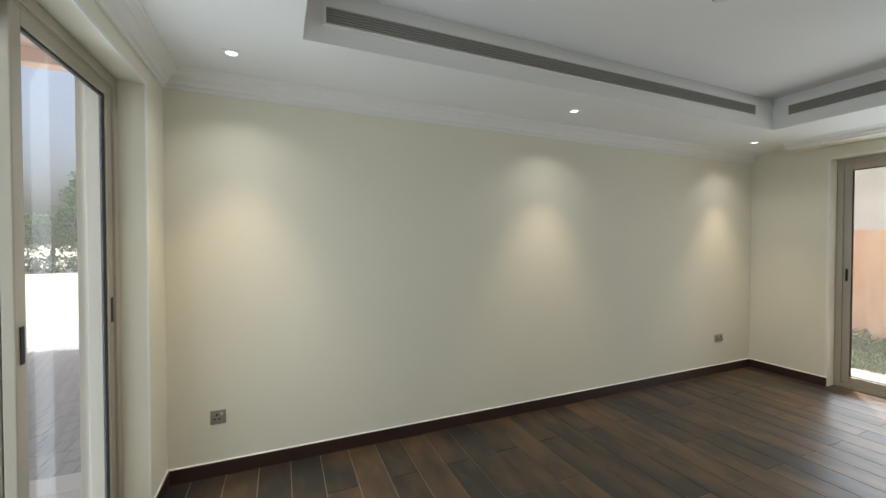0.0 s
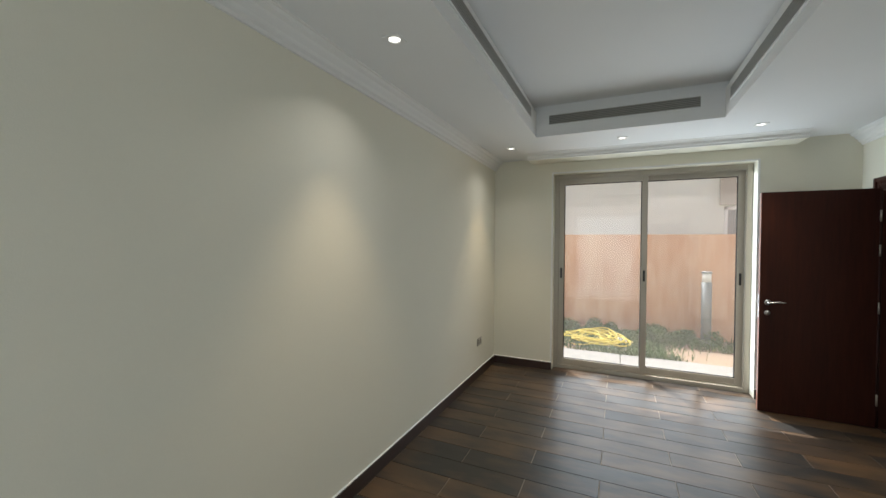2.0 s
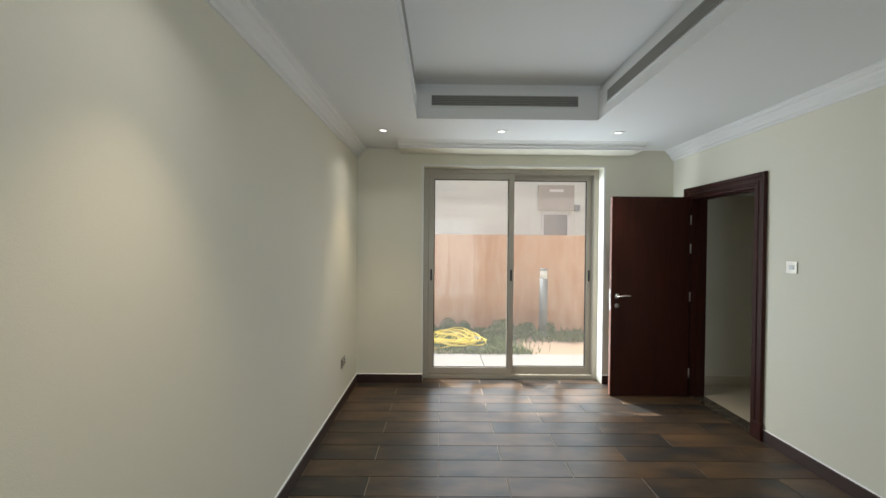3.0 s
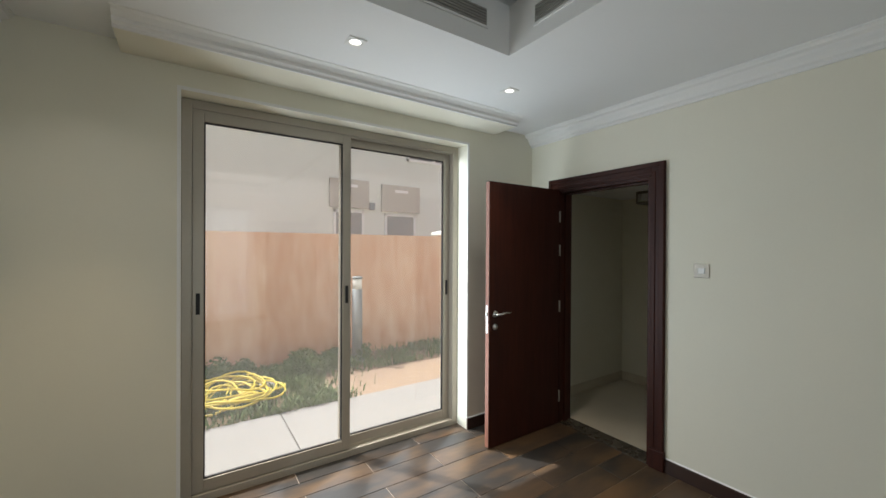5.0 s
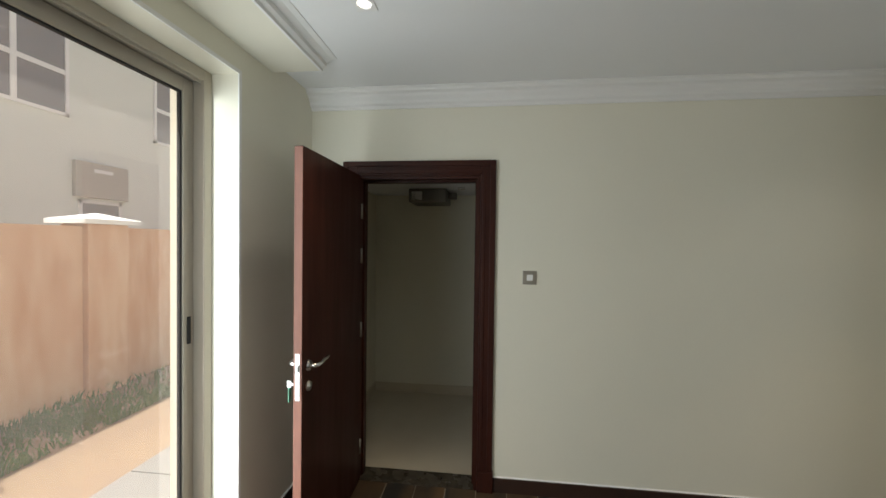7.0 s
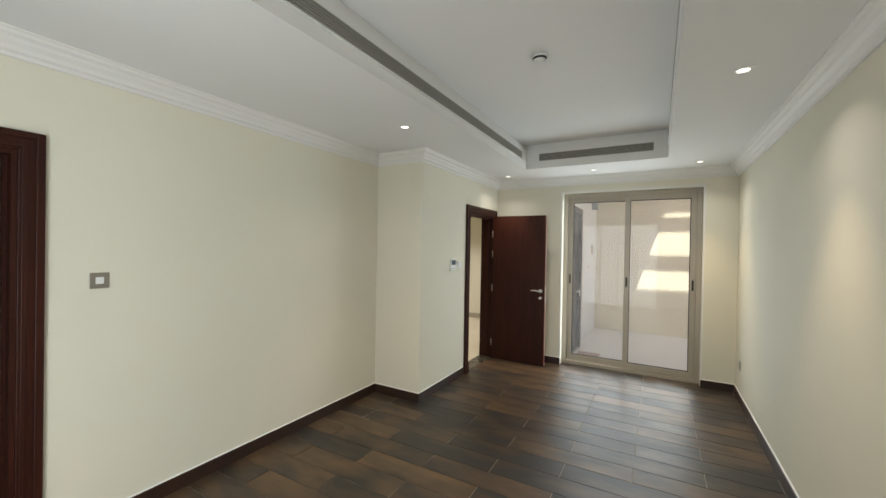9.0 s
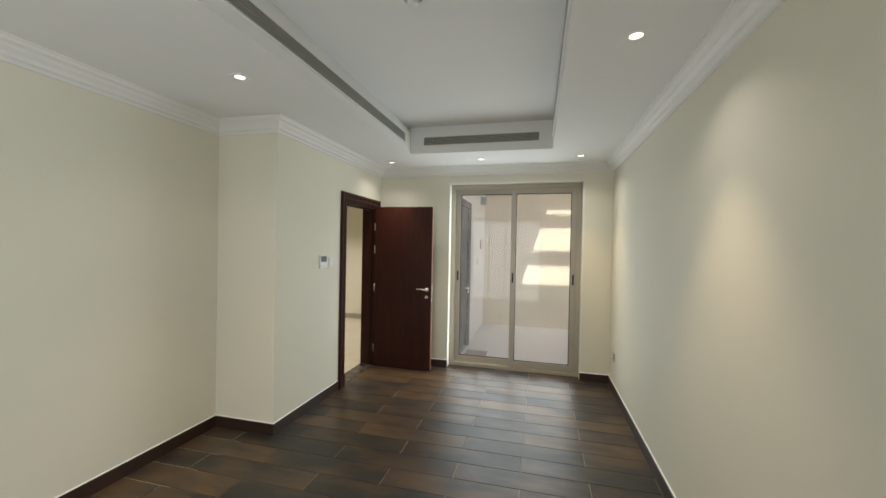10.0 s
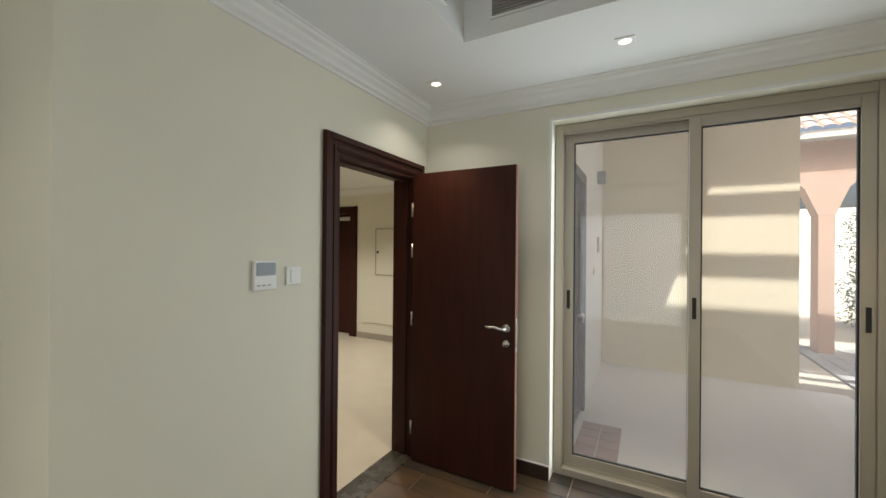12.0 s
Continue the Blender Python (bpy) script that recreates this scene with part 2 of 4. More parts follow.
def tube(bm, pts, r, n=8):
    rings = []
    for i, p in enumerate(pts):
        a, b = Vector(pts[max(i - 1, 0)]), Vector(pts[min(i + 1, len(pts) - 1)])
        q = (b - a).to_track_quat('Z', 'Y')
        rr = r[i] if isinstance(r, (list, tuple)) else r
        rings.append([bm.verts.new(Vector(p) + q @ Vector((rr * math.cos(2 * math.pi * k / n), rr * math.sin(2 * math.pi * k / n), 0))) for k in range(n)])
    for A, B in zip(rings, rings[1:]):
        for k in range(n):
            bm.faces.new((A[k], A[(k + 1) % n], B[(k + 1) % n], B[k]))
    bm.faces.new(rings[0][::-1])
    bm.faces.new(rings[-1])


def sweep(bm, path, profile):
    """Profile of (out from wall, height) along a plan polyline whose room lies to the left."""
    rings = []
    for i, p in enumerate(path):
        p = Vector(p)
        ns = []
        for a, b in ((i - 1, i), (i, i + 1)):
            if a >= 0 and b < len(path):
                d = (Vector(path[b]) - Vector(path[a])).normalized()
                ns.append(Vector((-d.y, d.x)))
        if len(ns) == 2:
            mdir = (ns[0] + ns[1])
            mdir = mdir / (1 + ns[0].dot(ns[1]))
        else:
            mdir = ns[0]
        rings.append([bm.verts.new((p.x + mdir.x * o, p.y + mdir.y * o, z)) for o, z in profile])
    m = len(profile)
    for A, B in zip(rings, rings[1:]):
        for k in range(m):
            bm.faces.new((A[k], A[(k + 1) % m], B[(k + 1) % m], B[k]))
    bm.faces.new(rings[0][::-1])
    bm.faces.new(rings[-1])


def mesh_of(name, bm, material, smooth=False):
    bmesh.ops.recalc_face_normals(bm, faces=bm.faces[:])
    me = bpy.data.meshes.new(name)
    bm.to_mesh(me)
    bm.free()
    me.materials.append(material)
    if smooth:
        for p in me.polygons:
            p.use_smooth = True
    return me


def part(name, bm, material, parent=None, label="", smooth=False):
    ob = new(name, mesh_of(name, bm, material, smooth))
    if parent is not None:
        ob.parent = parent
        ob.matrix_parent_inverse = parent.matrix_basis.inverted()
    if label:
        ob["label"] = label
    return ob


def boxes(*bs, bevel=0.0):
    bm = bmesh.new()
    for b in bs:
        box(bm, *b, bevel=bevel)
    return bm


def thing(name, loc, label, category, group="", kind=""):
    e = new(name)
    e.location = loc
    e.empty_display_size = 0.1
    bpy.context.view_layer.update()
    return tagged(e, label, category, group, kind)


def setting(name, bm, material, label, category="wall"):
    return tagged(part(name, bm, material), label, category, kind="structure")


# ---- rooms: walls, floor, ceiling ----
WT = 3.30
setting("wall_north", boxes((-0.30, 6.50, YN, YN + 0.25, -0.15, WT)), WALL, "long plain cream painted wall washed by downlights")
setting("wall_west", boxes((-0.30, 0, S1[1], YN, -0.15, WT), (-0.30, 0, 0.37, S1[0], -0.15, WT), (-0.30, 0, S1[0], S1[1], S1[2], WT),
                           (-0.30, 0, S1[0], S1[1], -0.15, -0.004)), WALL, "cream painted end wall around the porch sliding door")
setting("wall_east", boxes((LX, 6.50, S2[1], YN, -0.15, WT), (LX, 6.50, YS - 0.15, S2[0], -0.15, WT), (LX, 6.50, S2[0], S2[1], S2[2], WT),
                           (LX, 6.50, S2[0], S2[1], -0.15, -0.004)), WALL, "cream painted end wall around the garden sliding door")
setting("wall_south", boxes((BX, D2[0], YS - 0.15, YS, -0.15, WT), (D2[1], LX, YS - 0.15, YS, -0.15, WT), (D2[0], D2[1], YS - 0.15, YS, D2[2], WT)),
        WALL, "cream painted side wall with a dark door")
setting("wall_projection", boxes((D1[1], BX, 0.37, BY, -0.15, WT), (0, D1[0], 0.37, BY, -0.15, WT), (D1[0], D1[1], 0.37, BY, D1[2], WT),
                                 (1.95, BX, -0.19, 0.37, -0.15, WT)), WALL, "cream painted projecting wall beside the hall door")
# ceiling: lowered border round a raised tray with a small set-back at the top
t0, t1, t2, t3 = TRAY
LIP, SB = 2.90, 0.035
bm = boxes((0, t0, YS, YN, CZ, LIP), (t1, LX, YS, YN, CZ, LIP), (t0, t1, YS, t2, CZ, LIP), (t0, t1, t3, YN, CZ, LIP))
setting("ceiling", bm, CEIL, "white lowered ceiling border around a raised tray", "ceiling")
bm = boxes((0, t0 - SB, YS, YN, LIP, TZ), (t1 + SB, LX, YS, YN, LIP, TZ), (t0 - SB, t1 + SB, YS, t2 - SB, LIP, TZ), (t0 - SB, t1 + SB, t3 + SB, YN, LIP, TZ),
           (-0.0, LX, YS, YN, TZ, TZ + 0.15))
setting("ceiling_tray", bm, CEIL, "white raised ceiling tray", "ceiling")
# out-of-view slab, added so that no sun leaks in above the ceiling
setting("roof_slab", boxes((-0.30, 6.50, -0.19, YN + 0.25, WT, WT + 0.25)), PWHITE, "plain unseen roof slab added over the room to block the sun", "roof")

# crown moulding
prof = [(0.0, CZ - 0.115), (0.014, CZ - 0.115), (0.016, CZ - 0.098), (0.034, CZ - 0.088), (0.040, CZ - 0.070), (0.060, CZ - 0.050), (0.066, CZ - 0.036),
        (0.088, CZ - 0.026), (0.094, CZ - 0.010), (0.104, CZ - 0.008), (0.104, CZ + 0.004), (0.0, CZ + 0.004)]
bm = bmesh.new()
sweep(bm, [(LX, YN), (0, YN), (0, BY), (BX, BY), (BX, YS), (LX, YS)], prof)
setting("cornice", bm, WHITE, "white moulded plaster cornice along the ceiling", "cornice")
# curtain pelmet over the garden door
PX = 5.85
pel = thing("curtain_pelmet", (PX, 1.8, CZ), "white moulded pelmet box above the garden sliding door", "pelmet", kind="structure")
part("pelmet_box", boxes((PX, LX, 0.45, 3.05, CZ - 0.064, CZ + 0.003)), WALL, pel, "cream painted underside")
bm = bmesh.new()
pz = CZ - 0.068
sweep(bm, [(PX, 0.45), (PX, 3.05)], [(0.0, pz), (0.012, pz), (0.015, pz + 0.014), (0.034, pz + 0.024), (0.038, pz + 0.042), (0.060, pz + 0.056),
                                         (0.066, pz + 0.060), (0.094, pz + 0.064), (0.097, pz + 0.072), (0.0, pz + 0.072)])
part("pelmet_moulding", bm, WHITE, pel, "white stepped moulding")

# skirting
skp = [(0.0, 0.0), (0.015, 0.0), (0.015, 0.092), (0.012, 0.095), (0.0, 0.095)]
caulk = [(0.0, 0.095), (0.009, 0.095), (0.0, 0.102)]
runs = [[(LX, S2[1]), (LX, YN), (0, YN), (0, S1[1])], [(0, S1[0]), (0, BY)], [(D1[1] + 0.10, BY), (BX, BY), (BX, YS), (D2[0] - 0.10, YS)],
        [(D2[1] + 0.10, YS), (LX, YS), (LX, S2[0])]]
for r in runs:
    bm = bmesh.new()
    sweep(bm, r, skp)
    sk = setting("baseboard", bm, SKIRT, "dark brown tile skirting at the foot of the cream wall", "skirting")
    bm = bmesh.new()
    sweep(bm, r, caulk)
    part("caulk_line", bm, WHITE, sk, "thin white caulk line")

# floor bed; planks follow at the end of the file
floor = setting("floor", boxes((0, LX, YS, YN, -0.15, -0.0035), (LX, 6.268, S2[0], S2[1], -0.0039, -0.0035), (-0.118, 0, S1[0], S1[1], -0.0039, -0.0035)), GROUT, "dark brown wood-look plank tiles laid in half bond", "floor")

# ---- rooms seen through the two doors ----
setting("hall_floor", boxes((-2.9, 3.0, -4.6, 0.37, -0.15, -0.002)), HALLFLOOR, "polished cream marble hall floor", "floor")
setting("hall_wall_west", boxes((-2.90, -2.65, -2.53, 1.35, -0.15, WT), (-2.90, -2.65, -4.6, -3.45, -0.15, WT), (-2.90, -2.65, -3.45, -2.53, 2.25, WT)), WALL,
        "cream painted hall wall with a service panel")
setting("hall_wall_south", boxes((-2.9, 3.2, -4.75, -4.6, -0.15, WT)), WALL, "plain cream hall wall")
setting("hall_wall_east", boxes((3.0, 3.2, -4.6, -0.19, -0.15, WT)), WALL, "plain cream hall wall")
setting("hall_wall_north", boxes((-2.65, -0.30, 0.37, 0.5, -0.15, WT), (BX - 0.3, 3.0, -0.19, -0.05, -0.15, WT)), WALL, "plain cream hall wall")
setting("hall_ceiling", boxes((-2.9, 1.95, -0.19, 0.37, 2.62, 2.75), (-2.9, 3.2, -4.75, -0.19, 2.62, 2.75)), CEIL, "plain white hall ceiling", "ceiling")
bm = bmesh.new()
sweep(bm, [(-2.65, 0.29), (-2.65, -2.43)], [(0, 0), (0.012, 0), (0.012, 0.10), (0, 0.10)])
setting("hall_baseboard", bm, GREYSK, "grey stone skirting in the hall", "skirting")
bm = bmesh.new()
sweep(bm, [(-2.65, 0.29), (-2.65, -4.6)], [(o, z - CZ + 2.62) for o, z in prof])
setting("hall_cornice", bm, WHITE, "white plaster cornice in the hall", "cornice")
pn = thing("service_panel", (-2.64, -1.76, 1.11), "cream metal service panel set flush in the hall wall", "panel")
part("panel_frame", boxes((-2.648, -2.640, -2.04, -1.48, 1.11, 1.125), (-2.648, -2.640, -2.04, -1.48, 1.90, 1.915), (-2.648, -2.640, -2.04, -2.025, 1.125, 1.90),
                          (-2.648, -2.640, -1.495, -1.48, 1.125, 1.90)), GREYSK, pn)
part("panel_door", boxes((-2.648, -2.636, -2.02, -1.50, 1.13, 1.895), bevel=0.002), WALL, pn)
part("panel_lock", boxes((-2.637, -2.625, -2.00, -1.965, 1.49, 1.525), bevel=0.003), GASKET, pn, "small black lock")
lp = thing("access_hatch", (-2.64, -2.0, 0.25), "low cream access hatch in the hall wall", "panel")
part("hatch_door", boxes((-2.648, -2.635, -2.3, -1.5, 0.28, 0.60), bevel=0.003), WALL, lp)
hd = thing("hall_door", (-2.7, -3.0, 0), "dark wooden door frame across the hall, its dark open doorway filled by a leaf", "door", kind="structure")
# dark leaf stands in for the unlit void of the open doorway
part("door_leaf", boxes((-2.82, -2.78, -3.40, -2.60, 0.0, 2.20), bevel=0.003), DOOR, hd)
part("door_frame", boxes((-2.88, -2.62, -2.60, -2.45, 0.0, 2.32), (-2.88, -2.62, -3.50, -3.40, 0.0, 2.32), (-2.88, -2.62, -3.40, -2.60, 2.20, 2.32), bevel=0.004), DOOR, hd)
part("bright_label", boxes((-2.78, -2.73, -2.95, -2.66, 2.08, 2.15), bevel=0.006), CHROME, hd, "small bright label at the top of the doorway")

setting("store_floor", boxes((4.1, 6.13, -1.6, YS - 0.15, -0.15, -0.002)), HALLFLOOR, "beige tiled storeroom floor", "floor")
setting("store_walls", boxes((4.0, 6.3, -1.75, -1.6, -0.15, WT), (4.0, 4.1, -1.6, -0.19, -0.15, WT), (6.13, 6.5, -1.6, -0.19, -0.15, WT)), WALL, "cream storeroom walls in shade")
setting("store_ceiling", boxes((4.1, 6.13, -1.6, -0.19, 2.15, 2.28)), CEIL, "white storeroom ceiling", "ceiling")
bm = bmesh.new()
sweep(bm, [(4.1, -0.19), (4.1, -1.6), (6.13, -1.6), (6.13, -0.19)], [(0, 0), (0.010, 0), (0.010, 0.10), (0, 0.10)])
setting("store_baseboard", bm, HALLFLOOR, "beige tile skirting in the storeroom", "skirting")
un = thing("fan_coil_unit", (5.55, -1.35, 2.2), "small dusty fan coil casing under the storeroom ceiling", "air unit")
part("casing", boxes((5.30, 5.66, -1.45, -1.05, 2.02, 2.15), bevel=0.012), UNIT, un)
part("outlet", boxes((5.53, 5.63, -1.05, -1.035, 2.04, 2.12), bevel=0.004), CHROME, un, "pale metal outlet")
part("pipe", boxes((5.22, 5.30, -1.30, -1.22, 2.07, 2.13), bevel=0.01), UNIT, un)
bm = bmesh.new()
cyl(bm, (5.16, -1.0, 2.13), (5.16, -1.0, 2.151), 0.035)
tagged(part("ceiling_spot", bm, CHROME), "small unlit round spotlight in the storeroom ceiling", "lamp")


# ---- sliding doors ----
def slider(name, xin, xout, y0, y1, z1, label, inner_low):
    """xin is the room side. The low-y sash or the other runs on the inner track."""
    s = 1 if xout > xin else -1
    th = thing(name, (xin, (y0 + y1) / 2, 0), label, "sliding door", kind="structure")
    xs = sorted((xin, xout))
    F = 0.055
    part("window_frame", boxes((xs[0], xs[1], y0, y0 + F, 0.0, z1), (xs[0], xs[1], y1 - F, y1, 0.0, z1), (xs[0], xs[1], y0 + F, y1 - F, z1 - F, z1),
                               (xs[0], xs[1], y0 + F, y1 - F, 0.0, 0.045), bevel=0.004), ALU, th)
    # raised track lips
    part("track", boxes((xin + s * 0.045, xin + s * 0.051, y0 + F, y1 - F, 0.045, 0.062), (xin + s * 0.01, xin + s * 0.016, y0 + F, y1 - F, z1 - F - 0.014, z1 - F)), ALU, th)
    ym = (y0 + y1) / 2
    for k, (a, b) in enumerate(((y0 + F, ym + 0.035), (ym - 0.035, y1 - F))):
        inner = (k == 0) == inner_low
        xa = xin + s * (0.012 if inner else 0.055)
        xb = xa + s * 0.036
        q = sorted((xa, xb))
        W = 0.062
        z0, zt = 0.05, z1 - F - 0.004
        sa = part("sash", boxes((q[0], q[1], a, a + W, z0, zt), (q[0], q[1], b - W, b, z0, zt), (q[0], q[1], a + W, b - W, zt - W, zt), (q[0], q[1], a + W, b - W, z0, z0 + 0.075),
                                bevel=0.004), ALU, th)
        xm = (xa + xb) / 2
        g = 0.008
        part("gasket", boxes((xm - 0.009, xm + 0.009, a + W, a + W + g, z0 + 0.075, zt - W), (xm - 0.009, xm + 0.009, b - W - g, b - W, z0 + 0.075, zt - W),
                             (xm - 0.009, xm + 0.009, a + W + g, b - W - g, zt - W - g, zt - W), (xm - 0.009, xm + 0.009, a + W + g, b - W - g, z0 + 0.075, z0 + 0.075 + g)), GASKET, sa)
        bm = bmesh.new()
        x = xm
        vs = [bm.verts.new(p) for p in ((x, a + W + g, z0 + 0.075 + g), (x, b - W - g, z0 + 0.075 + g), (x, b - W - g, zt - W - g), (x, a + W + g, zt - W - g))]
        bm.faces.new(vs)
        pane = part("pane", bm, GLASS, sa)
        pane.visible_shadow = False
        for yy in ((a + 0.02,) if k == 0 else (b - 0.042,)):
            part("pull", boxes((min(xa - s * 0.004, xa), max(xa - s * 0.004, xa), yy, yy + 0.022, 1.15, 1.28), bevel=0.0015), GASKET, sa, "black recessed pull")
        if inner:
            yy = (b - 0.042) if k == 0 else (a + 0.02)
            part("pull", boxes((min(xa - s * 0.004, xa), max(xa - s * 0.004, xa), yy, yy + 0.022, 1.15, 1.28), bevel=0.0015), GASKET, sa, "black recessed pull")
    return th


slider("window_1", -0.12, -0.24, S1[0] + 0.002, S1[1] - 0.002, S1[2] - 0.002, "champagne aluminium two-leaf sliding glass door to the porch", False)
slider("window_2", 6.27, 6.39, S2[0] + 0.002, S2[1] - 0.002, S2[2] - 0.002, "champagne aluminium two-leaf sliding glass door to the garden", False)
setting("window_sill_1", boxes((-0.30, -0.118, S1[0], S1[1], -0.0038, 0.0)), ALU, "pale metal threshold under the porch door", "threshold")
setting("window_sill_2", boxes((6.268, 6.50, S2[0], S2[1], -0.0038, 0.0)), ALU, "pale metal threshold under the garden door", "threshold")
for k, (xw, sgn, (a, b, zt)) in enumerate(((0.0, 1, S1), (LX, -1, S2))):
    xs = sorted((xw + sgn * 0.003, xw - sgn * 0.004))
    setting("trim_%d" % (k + 1), boxes((*xs, a - 0.016, a + 0.003, 0.102, zt + 0.016), (*xs, b - 0.003, b + 0.016, 0.102, zt + 0.016), (*xs, a + 0.003, b - 0.003, zt - 0.003, zt + 0.016)),
            WHITE, "narrow white plaster bead round the sliding door opening", "trim")


# ---- wooden doors ----
def lever(parent, x, y, z, nx, ty):
    """Lever set on a leaf face whose outward normal is nx along x; the lever points ty along y."""
    bm = bmesh.new()
    cyl(bm, (x, y, z), (x + nx * 0.010, y, z), 0.026, 0.024, 24)
    h = part("handle", bm, CHROME, parent, "polished chrome lever handle", True)
    bm = bmesh.new()
    pts = [(x + nx * 0.008, y, z), (x + nx * 0.035, y, z), (x + nx * 0.047, y + ty * 0.010, z), (x + nx * 0.050, y + ty * 0.035, z + 0.003), (x + nx * 0.050, y + ty * 0.07, z + 0.010),
           (x + nx * 0.050, y + ty * 0.10, z + 0.006), (x + nx * 0.049, y + ty * 0.125, z + 0.010)]
    tube(bm, pts, [0.010, 0.010, 0.010, 0.010, 0.009, 0.008, 0.006], 12)
    part("lever", bm, CHROME, h, "", True)
    bm = bmesh.new()
    cyl(bm, (x, y, z - 0.10), (x + nx * 0.010, y, z - 0.10), 0.024, 0.022, 24)
    cyl(bm, (x + nx * 0.010, y, z - 0.10), (x + nx * 0.014, y, z - 0.10), 0.011, 0.010, 16)
    part("lock_rose", bm, CHROME, parent, "round chrome keyhole rose", True)


def arch_set(th, x0, x1, zt, yw, sgn, depth):
    """Lining and stepped architrave of a doorway in a wall along x, face at yw, room on the sgn side."""
    A = 0.10
    ys = lambda a, b: tuple(sorted((yw + sgn * a, yw + sgn * b)))
    for nm, a0, a1, d in (("architrave", 0.0, A, 0.018), ("architrave_bead", 0.062, A - 0.003, 0.030), ("architrave_inner", 0.012, 0.034, 0.024)):
        lo = 0.14 if nm != "architrave" else 0.0
        part(nm, boxes((x0 - a1, x0 - a0, *ys(0.0005, d), lo, zt + a1), (x1 + a0, x1 + a1, *ys(0.0005, d), lo, zt + a1), (x0 - a0, x1 + a0, *ys(0.0005, d), zt + a0, zt + a1), bevel=0.004), DOOR, th)
    part("plinth", boxes((x0 - A - 0.006, x0 + 0.0, *ys(0.0008, 0.034), 0.0, 0.14), (x1, x1 + A + 0.006, *ys(0.0008, 0.034), 0.0, 0.14), bevel=0.005), DOOR, th)
    part("lining", boxes((x0 + 0.001, x0 + 0.022, *ys(-depth, 0.012), 0.0, zt - 0.001), (x1 - 0.022, x1 - 0.001, *ys(-depth, 0.012), 0.0, zt - 0.001),
                         (x0 + 0.022, x1 - 0.022, *ys(-depth, 0.012), zt - 0.022, zt - 0.001)), DOOR, th)
    part("door_stop", boxes((x0 + 0.022, x0 + 0.036, *ys(-0.10, -0.05), 0.0, zt - 0.022), (x1 - 0.036, x1 - 0.022, *ys(-0.10, -0.05), 0.0, zt - 0.022),
                            (x0 + 0.036, x1 - 0.036, *ys(-0.10, -0.05), zt - 0.036, zt - 0.022)), DOOR, th)


def leaf(th, x0, x1, y0, y1, face_x, zt):
    lf = part("door_leaf", boxes((x0, x1, y0, y1 - 0.0015, 0.008, zt), bevel=0.003), DOOR, th, "dark mahogany flush door leaf standing open")
    part("leaf_edge", boxes((x0 + 0.003, x1 - 0.003, y1 - 0.0014, y1 + 0.0005, 0.012, zt - 0.005)), EDGE, lf, "lighter bare wood edge")
    xc = (x0 + x1) / 2
    part("lock_plate", boxes((xc - 0.011, xc + 0.011, y1 + 0.0006, y1 + 0.003, 0.90, 1.12), bevel=0.0008), CHROME, lf, "chrome lock plate")
    part("latch", boxes((xc - 0.007, xc + 0.007, y1 + 0.003, y1 + 0.012, 1.035, 1.065), bevel=0.002), CHROME, lf)
    for nx, xf in ((-1, x0), (1, x1)):
        lever(lf, xf, y1 - 0.06, 1.05, nx, -1)
    for z in (0.25, 1.05, 1.55, 1.85):
        bm = bmesh.new()
        cyl(bm, (face_x, y0 - 0.004, z - 0.05), (face_x, y0 - 0.004, z + 0.05), 0.007, n=12)
        part("hinge", bm, STEEL, lf, "", True)
    return lf


d1 = thing("door_1", (0.6, BY, 0), "open dark mahogany door to the hall with moulded frame", "door", kind="structure")
arch_set(d1, D1[0], D1[1], D1[2], BY, 1, 0.178)
leaf(d1, 0.205, 0.250, BY + 0.036, 1.365, 0.254, 2.112)
d2 = thing("door_2", (5.4, YS, 0), "open dark mahogany door to the storeroom with moulded frame", "door", kind="structure")
arch_set(d2, D2[0], D2[1], D2[2], YS, 1, 0.15)
leaf(d2, 5.765, 5.810, YS + 0.036, 0.812, 5.761, 2.088)
setting("threshold_1", boxes((D1[0] + 0.023, D1[1] - 0.023, 0.372, BY + 0.01, -0.003, 0.004)), MARBLE, "dark veined marble door threshold", "threshold")
setting("threshold_2", boxes((D2[0] + 0.023, D2[1] - 0.023, YS - 0.148, YS + 0.01, -0.003, 0.004)), MARBLE, "dark veined marble door threshold", "threshold")
ky = thing("key_bunch", (5.83, 0.76, 0.93), "small bunch of keys with a green tag in the lock", "keys")
part("key", boxes((5.826, 5.862, 0.748, 0.752, 0.945, 0.958), (5.850, 5.872, 0.747, 0.753, 0.935, 0.968), bevel=0.001), CHROME, ky)
part("key_tag", boxes((5.856, 5.862, 0.738, 0.762, 0.865, 0.935), bevel=0.002), mat("green_tag", (0.12, 0.32, 0.22), 0.5), ky, "pale green plastic tag")


